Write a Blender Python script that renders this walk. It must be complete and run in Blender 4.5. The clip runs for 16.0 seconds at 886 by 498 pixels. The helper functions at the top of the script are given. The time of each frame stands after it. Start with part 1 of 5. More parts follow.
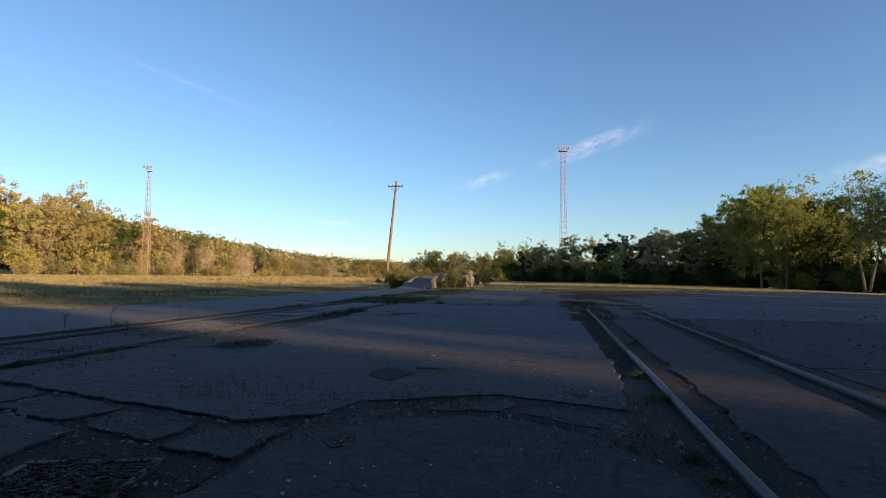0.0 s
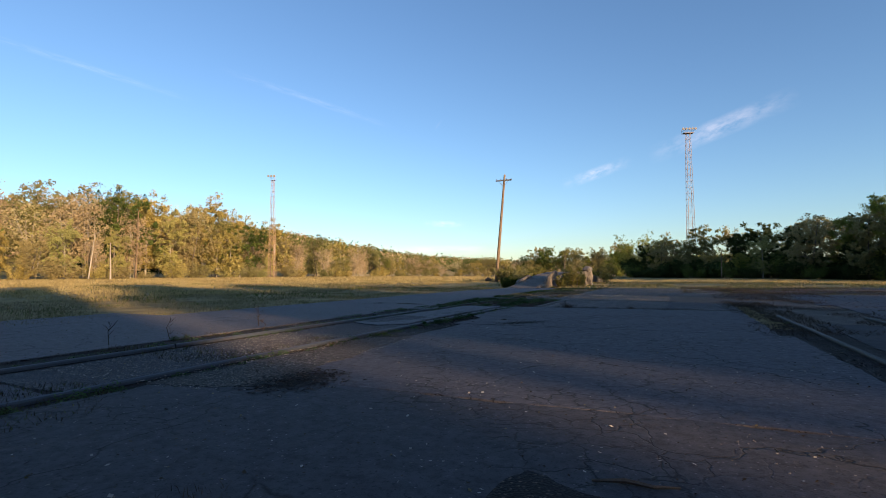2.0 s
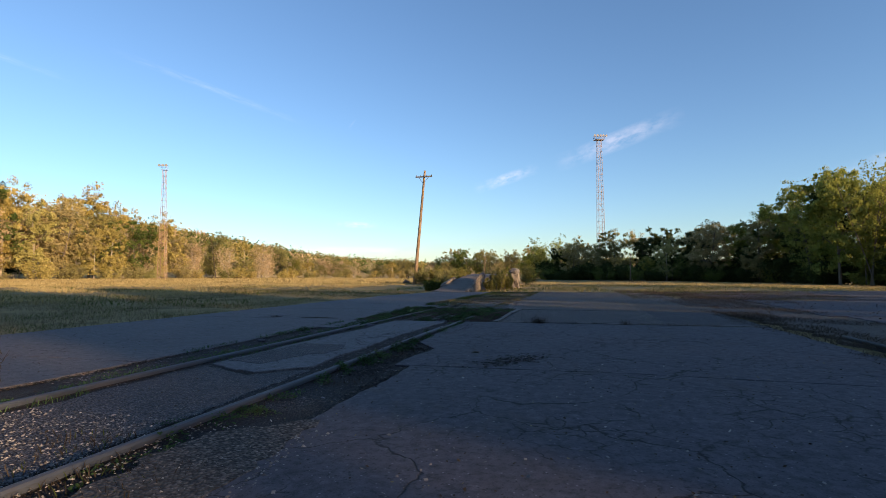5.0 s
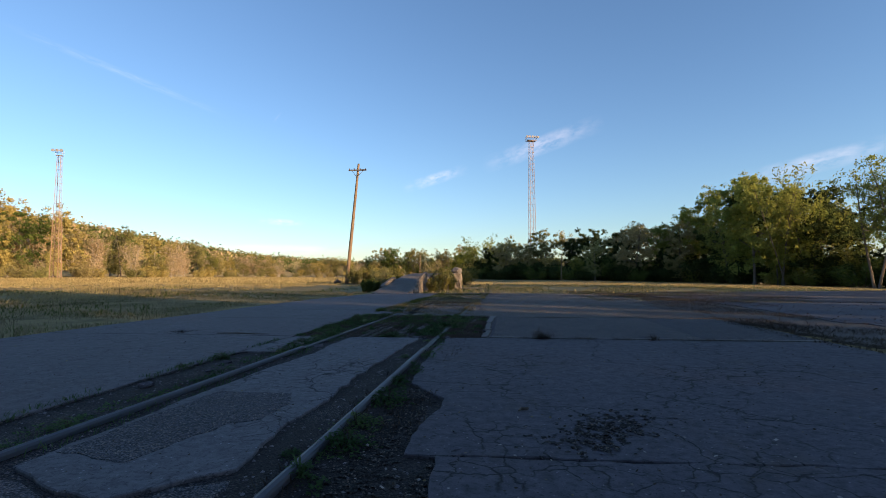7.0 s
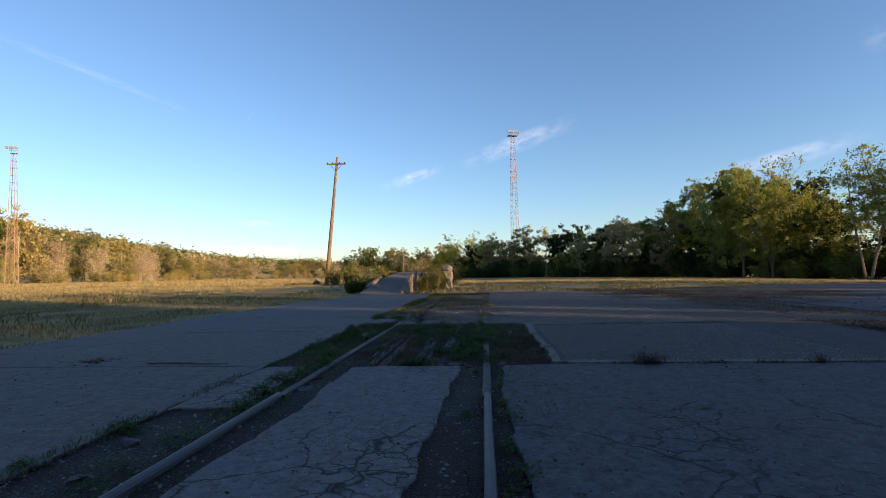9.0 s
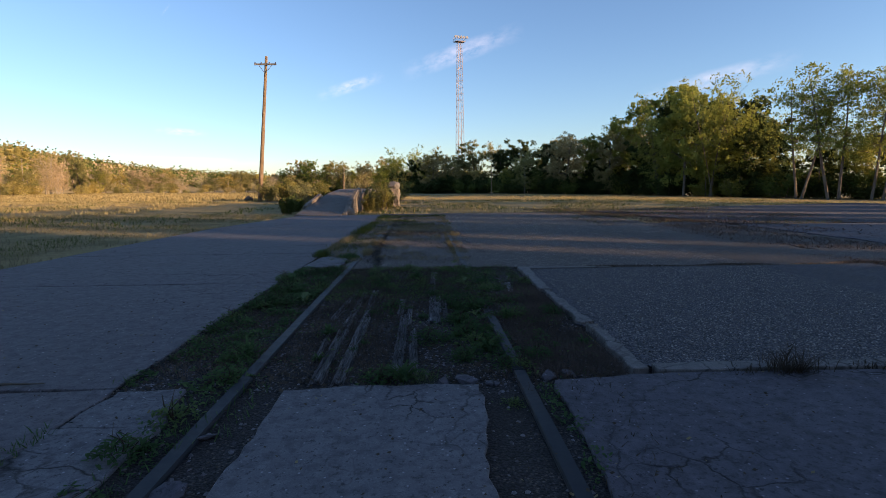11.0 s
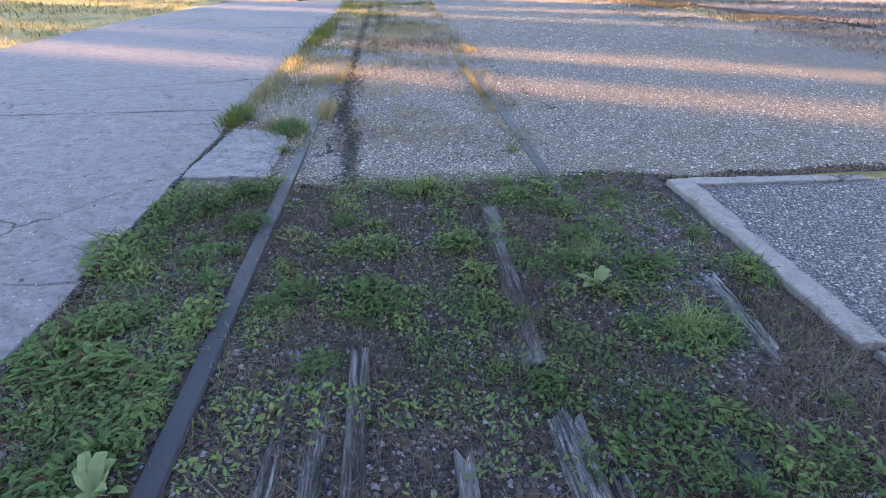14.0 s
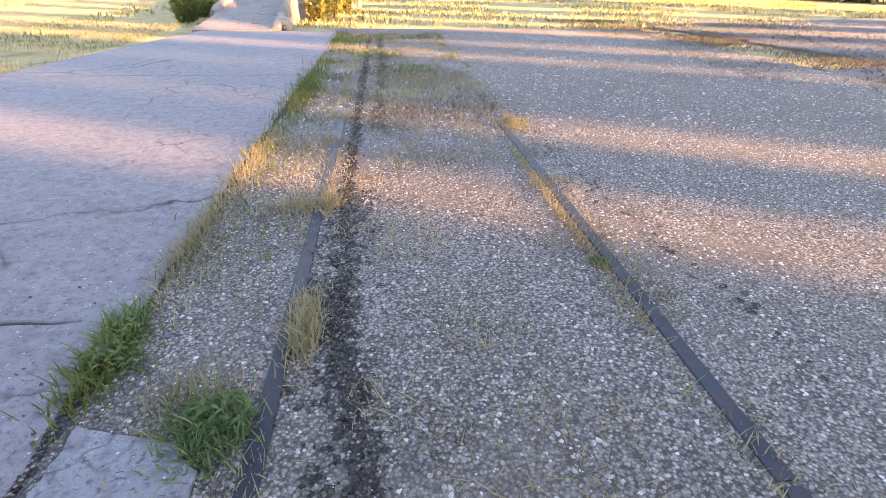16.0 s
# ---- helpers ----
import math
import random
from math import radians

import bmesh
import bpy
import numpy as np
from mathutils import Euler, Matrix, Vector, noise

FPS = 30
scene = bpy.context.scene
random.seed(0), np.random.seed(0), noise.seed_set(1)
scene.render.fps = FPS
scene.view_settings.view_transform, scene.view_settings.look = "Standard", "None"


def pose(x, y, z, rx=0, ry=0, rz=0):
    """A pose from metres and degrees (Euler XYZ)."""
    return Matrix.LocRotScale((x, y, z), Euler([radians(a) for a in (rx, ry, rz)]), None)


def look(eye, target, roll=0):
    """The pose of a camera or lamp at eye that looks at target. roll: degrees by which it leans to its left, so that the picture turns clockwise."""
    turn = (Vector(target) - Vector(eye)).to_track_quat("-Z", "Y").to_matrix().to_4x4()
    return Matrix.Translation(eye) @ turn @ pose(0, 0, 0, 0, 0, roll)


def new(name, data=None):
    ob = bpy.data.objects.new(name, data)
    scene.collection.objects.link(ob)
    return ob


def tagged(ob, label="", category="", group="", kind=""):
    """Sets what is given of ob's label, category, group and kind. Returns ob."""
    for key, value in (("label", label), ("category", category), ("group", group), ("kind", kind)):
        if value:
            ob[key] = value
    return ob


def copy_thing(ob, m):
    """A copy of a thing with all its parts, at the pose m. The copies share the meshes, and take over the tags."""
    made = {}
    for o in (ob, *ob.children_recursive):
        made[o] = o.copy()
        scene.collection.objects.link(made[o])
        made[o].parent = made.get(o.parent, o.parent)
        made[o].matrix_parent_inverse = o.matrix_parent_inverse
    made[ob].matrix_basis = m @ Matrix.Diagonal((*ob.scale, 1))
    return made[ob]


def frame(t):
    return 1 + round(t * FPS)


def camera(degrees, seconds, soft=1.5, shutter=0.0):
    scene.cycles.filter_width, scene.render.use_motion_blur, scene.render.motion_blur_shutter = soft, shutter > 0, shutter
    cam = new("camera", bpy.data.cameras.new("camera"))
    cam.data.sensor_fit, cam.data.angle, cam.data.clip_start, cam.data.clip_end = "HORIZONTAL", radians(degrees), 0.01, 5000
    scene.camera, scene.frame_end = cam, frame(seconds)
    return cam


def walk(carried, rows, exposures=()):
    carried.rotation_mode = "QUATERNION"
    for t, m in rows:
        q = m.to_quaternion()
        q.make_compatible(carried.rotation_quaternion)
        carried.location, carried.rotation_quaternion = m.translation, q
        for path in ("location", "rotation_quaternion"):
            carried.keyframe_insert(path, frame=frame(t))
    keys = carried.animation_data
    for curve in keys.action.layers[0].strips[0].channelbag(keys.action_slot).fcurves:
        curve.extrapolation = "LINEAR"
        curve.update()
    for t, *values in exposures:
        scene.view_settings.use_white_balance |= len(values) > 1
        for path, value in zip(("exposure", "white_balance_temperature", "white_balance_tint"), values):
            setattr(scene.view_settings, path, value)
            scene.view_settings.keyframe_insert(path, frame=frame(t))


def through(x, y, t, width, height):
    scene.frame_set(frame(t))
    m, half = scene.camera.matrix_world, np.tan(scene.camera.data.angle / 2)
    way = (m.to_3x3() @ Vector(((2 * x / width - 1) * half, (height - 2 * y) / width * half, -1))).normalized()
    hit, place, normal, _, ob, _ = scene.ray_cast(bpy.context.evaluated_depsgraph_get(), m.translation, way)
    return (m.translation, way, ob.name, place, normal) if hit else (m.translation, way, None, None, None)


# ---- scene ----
cam = camera(81.9, 16.0, 0.7)
PATH = [
    (0, (5.834, -13.809, 0.871), (5.402, -11.859, 0.978), 0.5),
    (0.5, (5.605, -13.268, 0.877), (5.108, -11.333, 0.978), 0.3),
    (1, (5.391, -12.706, 0.858), (4.791, -10.8, 0.956), 0.1),
    (1.5, (5.12, -11.998, 0.832), (4.357, -10.151, 0.929), -0.2),
    (2, (4.9, -11.37, 0.866), (4.066, -9.555, 0.966), -0.4),
    (2.5, (4.621, -10.771, 0.871), (3.749, -8.974, 0.97), -0.1),
    (3, (4.326, -10.18, 0.834), (3.464, -8.378, 0.933), 0.1),
    (3.5, (3.988, -9.583, 0.827), (3.21, -7.744, 0.927), 0.4),
    (4, (3.668, -9.034, 0.877), (2.987, -7.156, 0.98), 0.2),
    (4.5, (3.355, -8.48, 0.886), (2.749, -6.577, 0.99), 0.1),
    (5, (3.061, -7.901, 0.889), (2.546, -5.971, 0.994), -0.2),
    (5.2, (2.935, -7.646, 0.881), (2.467, -5.705, 0.987), -0.0),
    (7.5, (1.494, -5.074, 0.927), (1.274, -3.088, 1.027), -0.4),
    (8.2, (1.145, -4.17, 0.871), (0.947, -2.182, 0.969), -0.7),
    (10.3, (0.321, -1.682, 1.0), (0.297, 0.316, 1.075), -0.9),
    (10.5, (0.291, -1.486, 1.026), (0.294, 0.514, 1.063), -0.7),
    (11, (0.24, -0.833, 1.052), (0.31, 1.152, 0.813), -0.6),
    (11.5, (0.248, -0.207, 1.083), (0.356, 1.711, 0.527), -0.3),
    (12, (0.175, 0.439, 1.127), (0.305, 2.254, 0.298), 0.2),
    (12.5, (0.114, 1.084, 1.123), (0.25, 2.811, 0.123), 0.6),
    (13, (0.018, 1.75, 1.127), (0.159, 3.475, 0.125), 0.6),
    (13.5, (-0.033, 2.404, 1.134), (0.114, 4.131, 0.136), 0.4),
    (14, (-0.119, 3.081, 1.152), (0.038, 4.806, 0.153), 0.0),
    (14.5, (-0.156, 3.735, 1.195), (0.028, 5.462, 0.205), -0.1),
    (15, (-0.231, 4.402, 1.228), (-0.031, 6.136, 0.252), 0.3),
    (15.5, (-0.263, 5.065, 1.246), (-0.056, 6.804, 0.281), 0.3),
    (16, (-0.337, 5.748, 1.276), (-0.138, 7.497, 0.327), 0.8),
]
walk(cam, [(t, look(eye, target, roll)) for t, eye, target, roll in PATH],
     [(0.0, 0.95, 6350, 15), (5.0, 1.05, 6450, 16), (11.0, 1.15, 6600, 21), (12.0, 2.0, 7600, 34), (12.5, 2.7, 7450, 37), (13.5, 4.08, 8300, 34), (14.5, 4.2, 8700, 29), (16.0, 4.35, 9700, 33)])

# ---------------------------------------------------------------- world and sun
SUN_AZ = math.atan2(0.9, -0.44)          # clockwise from +y
SUN_EL = radians(9.5)
world = bpy.data.worlds.new("world")
scene.world = world
world.use_nodes = True
wn = world.node_tree.nodes
wl = world.node_tree.links
wn.clear()
sky = wn.new("ShaderNodeTexSky")
sky.sky_type = "NISHITA"
sky.sun_disc = False
sky.sun_elevation = SUN_EL
sky.sun_rotation = SUN_AZ
sky.air_density, sky.dust_density, sky.ozone_density = 1.0, 0.3, 3.2
bg = wn.new("ShaderNodeBackground")
bg.inputs["Strength"].default_value = 0.12
wo = wn.new("ShaderNodeOutputWorld")
wl.new(sky.outputs[0], bg.inputs["Color"])
wl.new(bg.outputs[0], wo.inputs["Surface"])

sun = new("sun", bpy.data.lights.new("sun", "SUN"))
sun.data.energy, sun.data.angle, sun.data.color = 5.0, radians(0.7), (1.0, 0.70, 0.38)
SUN_DIR = Vector((math.sin(SUN_AZ) * math.cos(SUN_EL), math.cos(SUN_AZ) * math.cos(SUN_EL), math.sin(SUN_EL)))
sun.matrix_world = look(SUN_DIR * 60, (0, 0, 0))

# ---------------------------------------------------------------- materials
class Mat:
    """A small builder of node materials."""

    def __init__(self, name):
        self.m = bpy.data.materials.new(name)
        self.m.use_nodes = True
        self.n, self.l = self.m.node_tree.nodes, self.m.node_tree.links
        self.b = self.n["Principled BSDF"]
        self.out = self.n["Material Output"]
        geo = self.n.new("ShaderNodeNewGeometry")
        self.pos, self.island = geo.outputs["Position"], geo.outputs["Random Per Island"]
        self.normal = geo.outputs["Normal"]
        self.rand = self.n.new("ShaderNodeObjectInfo").outputs["Random"]

    def put(self, sock, v):
        if hasattr(v, "links"):
            self.l.new(v, sock)
        elif isinstance(v, tuple) and len(v) == 3 and sock.type == "RGBA":
            sock.default_value = (*v, 1)
        else:
            sock.default_value = v

    def stretch(self, vec, s):
        node = self.n.new("ShaderNodeMapping")
        self.put(node.inputs["Vector"], vec)
        node.inputs["Scale"].default_value = s
        return node.outputs[0]

    def noise(self, scale, detail=4, rough=0.6, vec=None, distort=0.0):
        node = self.n.new("ShaderNodeTexNoise")
        self.put(node.inputs["Vector"], vec or self.pos)
        node.inputs["Scale"].default_value = scale
        node.inputs["Detail"].default_value = detail
        node.inputs["Roughness"].default_value = rough
        node.inputs["Distortion"].default_value = distort
        return node.outputs["Fac"]

    def voro(self, scale, feature="F1", vec=None, out="Distance", rand=1.0):
        node = self.n.new("ShaderNodeTexVoronoi")
        node.feature = feature
        self.put(node.inputs["Vector"], vec or self.pos)
        node.inputs["Scale"].default_value = scale
        node.inputs["Randomness"].default_value = rand
        return node.outputs[out]

    def ramp(self, fac, *stops):
        node = self.n.new("ShaderNodeValToRGB")
        self.put(node.inputs["Fac"], fac)
        els = node.color_ramp.elements
        while len(els) < len(stops):
            els.new(0.5)
        for el, (p, c) in zip(els, stops):
            el.position = p
            el.color = (*c, 1) if isinstance(c, tuple) else (c, c, c, 1)
        return node.outputs["Color"]

    def mix(self, fac, a, b, kind="MIX"):
        node = self.n.new("ShaderNodeMix")
        node.data_type, node.blend_type = "RGBA", kind
        self.put(node.inputs["Factor"], fac)
        self.put(node.inputs[6], a)
        self.put(node.inputs[7], b)
        return node.outputs[2]

    def math(self, op, a, b=0.0):
        node = self.n.new("ShaderNodeMath")
        node.operation = op
        self.put(node.inputs[0], a)
        self.put(node.inputs[1], b)
        return node.outputs[0]

    def warp(self, amount, scale):
        """World position shaken by noise, for lines that wander."""
        node = self.n.new("ShaderNodeTexNoise")
        self.put(node.inputs["Vector"], self.pos)
        node.inputs["Scale"].default_value = scale
        node.inputs["Detail"].default_value = 5
        add = self.n.new("ShaderNodeVectorMath")
        add.operation = "MULTIPLY_ADD"
        self.put(add.inputs[0], node.outputs["Color"])
        add.inputs[1].default_value = (amount, amount, amount)
        self.put(add.inputs[2], self.pos)
        return add.outputs[0]

    def flat(self, vec, z=0.0):
        node = self.n.new("ShaderNodeVectorMath")
        node.operation = "MULTIPLY"
        self.put(node.inputs[0], vec)
        node.inputs[1].default_value = (1, 1, z)
        return node.outputs[0]

    def bump(self, height, strength=0.5, dist=0.01):
        node = self.n.new("ShaderNodeBump")
        self.put(node.inputs["Height"], height)
        node.inputs["Strength"].default_value = strength
        node.inputs["Distance"].default_value = dist
        self.l.new(node.outputs[0], self.b.inputs["Normal"])

    def done(self, color, rough=0.9, metal=0.0, spec=0.3):
        self.put(self.b.inputs["Base Color"], color)
        self.put(self.b.inputs["Roughness"], rough)
        self.b.inputs["Metallic"].default_value = metal
        self.b.inputs["Specular IOR Level"].default_value = spec
        return self.m

    def leafy(self, color, through=0.45):
        """Leaves: matt, and part of the light goes through."""
        d, t, s = self.n.new("ShaderNodeBsdfDiffuse"), self.n.new("ShaderNodeBsdfTranslucent"), self.n.new("ShaderNodeMixShader")
        self.put(d.inputs["Color"], color)
        self.put(t.inputs["Color"], color)
        s.inputs[0].default_value = through
        self.l.new(d.outputs[0], s.inputs[1])
        self.l.new(t.outputs[0], s.inputs[2])
        self.l.new(s.outputs[0], self.out.inputs["Surface"])
        return self.m


def concrete(name, tone, crack, stain=0.5, sound=0.5, grit=0.45):
    k = Mat(name)
    big = k.noise(0.55, 5, 0.62)
    mid = k.noise(6, 6, 0.7)
    fine = k.noise(120, 3, 0.7)
    c = k.mix(big, tuple(v * 0.78 for v in tone), tuple(v * 1.16 for v in tone))
    c = k.mix(k.ramp(mid, (0.35, 0.0), (0.75, 0.7)), c, tuple(v * 0.72 for v in tone))
    c = k.mix(k.ramp(fine, (0.52, 0.0), (0.72, 0.55)), c, tuple(min(1, v * 1.5) for v in tone))
    c = k.mix(k.ramp(k.noise(1.3, 4, 0.7, distort=0.6), (0.56, 0.0), (0.72, stain)), c, (0.075, 0.06, 0.052))
    c = k.mix(k.ramp(k.noise(11, 5, 0.8), (0.47, 0.0), (0.63, grit)), c, tuple(v * 0.45 for v in tone))
    c = k.mix(k.ramp(k.noise(17, 5, 0.8), (0.52, 0.0), (0.66, grit)), c, tuple(v * 1.6 for v in tone))
    pits = k.ramp(k.voro(38), (0.0, 1.0), (0.13, 0.0))
    pits = k.math("MULTIPLY", pits, k.ramp(k.noise(3.1), (0.45, 0.0), (0.62, 1.0)))
    edge = k.voro(crack, "DISTANCE_TO_EDGE", k.flat(k.warp(0.8, 1.7)))
    line = k.ramp(edge, (0.0, 1.0), (0.011 * crack, 0.0))
    line = k.math("MULTIPLY", line, k.ramp(k.noise(0.45, 3), (sound - 0.08, 0.0), (sound + 0.02, 1.0)))
    web = k.ramp(k.voro(crack * 5.5, "DISTANCE_TO_EDGE", k.flat(k.warp(0.22, 6))), (0.0, 1.0), (0.045 * crack, 0.0))
    web = k.math("MULTIPLY", web, k.ramp(k.noise(0.8, 4, 0.6, distort=0.3), (sound - 0.01, 0.0), (sound + 0.09, 1.0)))
    dark = k.math("MAXIMUM", line, k.math("MAXIMUM", web, k.math("MULTIPLY", pits, 0.7)))
    c = k.mix(k.ramp(k.noise(34, 4, 0.75), (0.53, 0.0), (0.64, min(1.0, grit * 1.3))), c, tuple(v * 0.35 for v in tone))
    c = k.mix(k.ramp(k.voro(21), (0.07, min(1.0, grit * 1.1)), (0.13, 0.0)), c, tuple(min(1, v * 2.2) for v in tone))
    c = k.mix(dark, c, (0.012, 0.010, 0.009))
    h = k.math("SUBTRACT", k.math("ADD", k.math("MULTIPLY", fine, 0.25), k.math("MULTIPLY", mid, 0.5)), dark)
    k.bump(h, 0.45, 0.008)
    return k.done(c, k.ramp(mid, (0.2, 0.75), (0.8, 0.97)), spec=0.25)


def pebbly(name, lo, hi, scale, depth=0.012, earth=(0.09, 0.07, 0.055), cover=(0.5, 0.68)):
    k = Mat(name)
    cell = k.voro(scale, out="Color")
    dist = k.voro(scale)
    sep = k.n.new("ShaderNodeSeparateColor")
    k.l.new(cell, sep.inputs[0])
    c = k.mix(sep.outputs[0], lo, hi)
    c = k.mix(k.ramp(sep.outputs[1], (0.75, 0.0), (0.95, 0.5)), c, (0.42, 0.33, 0.26))
    # the gaps between pebbles get their shade from a darker stone colour
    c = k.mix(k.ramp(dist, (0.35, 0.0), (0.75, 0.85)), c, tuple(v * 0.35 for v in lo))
    c = k.mix(k.ramp(k.noise(0.7, 5, 0.65), (cover[0], 0.0), (cover[1], 0.8)), c, earth)
    c = k.mix(k.ramp(k.noise(4, 4), (0.3, 0.0), (0.8, 0.35)), c, tuple(v * 0.6 for v in lo))
    h = k.math("SUBTRACT", 1.0, dist)
    k.bump(k.math("ADD", h, k.math("MULTIPLY", k.noise(5), 0.6)), 0.8, depth)
    return k.done(c, 0.92, spec=0.2)


def leaf_material(name, lo, hi, through=0.4, odd=None):
    k = Mat(name)
    clump = k.ramp(k.noise(1.3, 3, 0.6), (0.32, 0.0), (0.68, 1.0))
    c = k.mix(k.math("ADD", k.math("MULTIPLY", k.island, 0.4), k.math("MULTIPLY", clump, 0.6)), lo, hi)
    c = k.mix(k.ramp(k.noise(0.35, 3), (0.35, 0.0), (0.7, 1.0)), c, tuple(v * 0.72 for v in lo))
    if odd:
        c = k.mix(k.ramp(k.rand, (0.4, 0.0), (1.0, 0.75)), c, odd)
    return k.leafy(c, through)


def bark_material(name, lo, hi):
    k = Mat(name)
    v = k.stretch(k.pos, (9, 9, 1.5))
    f = k.noise(2.2, 5, 0.7, v)
    c = k.mix(f, lo, hi)
    c = k.mix(k.ramp(k.noise(1.1, 3), (0.4, 0.0), (0.7, 0.5)), c, tuple(x * 0.6 for x in lo))
    k.bump(f, 0.7, 0.02)
    return k.done(c, 0.92, spec=0.2)


CONC_A = concrete("pale_concrete", (0.122, 0.108, 0.112), 0.42, 0.5, 0.55, 0.68)
CONC_B = concrete("yard_concrete", (0.088, 0.08, 0.091), 0.75, 0.7, 0.5, 0.85)
CONC_C = concrete("broken_concrete", (0.135, 0.126, 0.132), 1.1, 0.3, 0.52, 0.75)
# yard concrete darkened part way, for the shade short of the start
CONC_HALF = concrete("half_shaded_yard_concrete", (0.062, 0.056, 0.063), 0.75, 0.75, 0.5, 0.85)
# older pavement, its colour darkened further to carry the shade near the start
CONC_SHADE = concrete("shaded_old_pavement", (0.04, 0.036, 0.041), 0.8, 0.8, 0.5, 0.85)
DECK = concrete("ramp_deck", (0.15, 0.125, 0.105), 0.8, 0.6)
KERB = concrete("kerb_concrete", (0.155, 0.139, 0.129), 3.2, 0.5, 0.55)
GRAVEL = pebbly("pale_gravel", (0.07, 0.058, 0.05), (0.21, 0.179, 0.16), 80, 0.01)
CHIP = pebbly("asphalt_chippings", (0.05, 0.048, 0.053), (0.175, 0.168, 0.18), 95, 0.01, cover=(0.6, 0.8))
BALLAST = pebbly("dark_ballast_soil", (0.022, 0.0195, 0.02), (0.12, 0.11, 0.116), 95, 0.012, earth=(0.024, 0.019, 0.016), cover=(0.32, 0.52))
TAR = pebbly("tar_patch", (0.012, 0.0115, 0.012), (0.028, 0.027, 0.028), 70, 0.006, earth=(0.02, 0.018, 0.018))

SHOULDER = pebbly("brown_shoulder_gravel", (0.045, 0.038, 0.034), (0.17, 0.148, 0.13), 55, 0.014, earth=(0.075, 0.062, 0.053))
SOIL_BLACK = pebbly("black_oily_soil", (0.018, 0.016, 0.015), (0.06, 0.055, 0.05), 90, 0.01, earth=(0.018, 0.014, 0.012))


def rail_material(name="rusty_rail_steel", shine=0.15, gain=1.0):
    k = Mat(name)
    f = k.noise(14, 5, 0.7)
    c = k.mix(f, tuple(gain * v for v in (0.009, 0.0105, 0.0145)), tuple(gain * v for v in (0.024, 0.027, 0.034)))
    c = k.mix(k.ramp(k.noise(3, 4, 0.7), (0.5, 0.0), (0.75, 0.45)), c, (0.06, 0.03, 0.022))
    k.bump(f, 0.3, 0.003)
    return k.done(c, k.ramp(f, (0.3, 0.45), (0.8, 0.7)), metal=0.0, spec=shine)


def timber_material(name, lo, hi):
    k = Mat(name)
    v = k.stretch(k.pos, (34, 2.2, 34))
    f = k.ramp(k.noise(2.6, 6, 0.75, v, 0.6), (0.36, 0.0), (0.62, 1.0))
    c = k.mix(f, lo, hi)
    c = k.mix(k.ramp(k.noise(1.7, 3), (0.4, 0.0), (0.75, 0.7)), c, tuple(x * 0.45 for x in lo))
    c = k.mix(k.math("MULTIPLY", k.rand, 0.4), c, lo)
    k.bump(f, 1.0, 0.02)
    return k.done(c, 0.93, spec=0.15)


def ground_material():
    k = Mat("dry_field_ground")
    f = k.noise(0.16, 5, 0.65)
    c = k.mix(f, (0.24, 0.185, 0.085), (0.40, 0.315, 0.15))
    c = k.mix(k.ramp(k.noise(0.9, 5, 0.7), (0.48, 0.0), (0.66, 0.65)), c, (0.10, 0.09, 0.035))
    c = k.mix(k.ramp(k.noise(9, 5, 0.75), (0.4, 0.0), (0.7, 0.5)), c, (0.12, 0.085, 0.05))
    k.bump(k.noise(14, 6, 0.75), 1.0, 0.06)
    return k.done(c, 0.96, spec=0.1)


def paint_metal(name, lo, hi, rough=0.5, metal=0.6):
    k = Mat(name)
    f = k.noise(1.2, 5, 0.7)
    c = k.mix(f, lo, hi)
    c = k.mix(k.ramp(k.noise(6, 4), (0.55, 0.0), (0.75, 0.6)), c, (0.16, 0.09, 0.055))
    return k.done(c, rough, metal, 0.4)


RAIL = rail_material()
# worn heads; the sky's pale sheen is also put into their base colour
RAIL_WORN_SHEEN = rail_material("worn_sky_sheen_rail_steel", 0.4, 2.6)
TIMBER = timber_material("weathered_grey_timber", (0.03, 0.028, 0.029), (0.36, 0.35, 0.355))
POLE_WOOD = timber_material("weathered_pole_wood", (0.16, 0.105, 0.065), (0.36, 0.26, 0.17))
GROUND = ground_material()
STEEL = paint_metal("galvanised_tower_steel", (0.22, 0.165, 0.145), (0.34, 0.27, 0.245), 0.6, 0.0)
STEEL_R = paint_metal("rusty_tower_steel", (0.22, 0.135, 0.085), (0.34, 0.225, 0.15), 0.8, 0.0)
LAMP_GLASS = Mat("lamp_glass").done((0.22, 0.23, 0.24), 0.2, 0.0, 0.5)
IRON = paint_metal("cast_iron", (0.05, 0.04, 0.035), (0.10, 0.075, 0.06), 0.7, 0.5)
STONE = concrete("weathered_abutment_stone", (0.19, 0.158, 0.128), 2.6, 0.6)
BARK = bark_material("tree_bark", (0.09, 0.07, 0.055), (0.20, 0.165, 0.13))
BARK_P = bark_material("pale_tree_bark", (0.26, 0.22, 0.17), (0.46, 0.40, 0.32))
LEAF_GREEN = leaf_material("green_leaves", (0.085, 0.125, 0.035), (0.21, 0.25, 0.065), 0.5, odd=(0.30, 0.27, 0.07))
# brighter than LEAF_GREEN: the sunlight on the eastern crowns is in this colour
LEAF_SUNNY = leaf_material("sunlit_yellow_green_leaves", (0.19, 0.23, 0.05), (0.40, 0.40, 0.10), 0.5, odd=(0.36, 0.33, 0.08))
# green leaves darkened in colour for the eastern wood's shaded side and foot
LEAF_SHADE = leaf_material("shade_dark_green_leaves", (0.032, 0.05, 0.018), (0.11, 0.12, 0.04), 0.35)
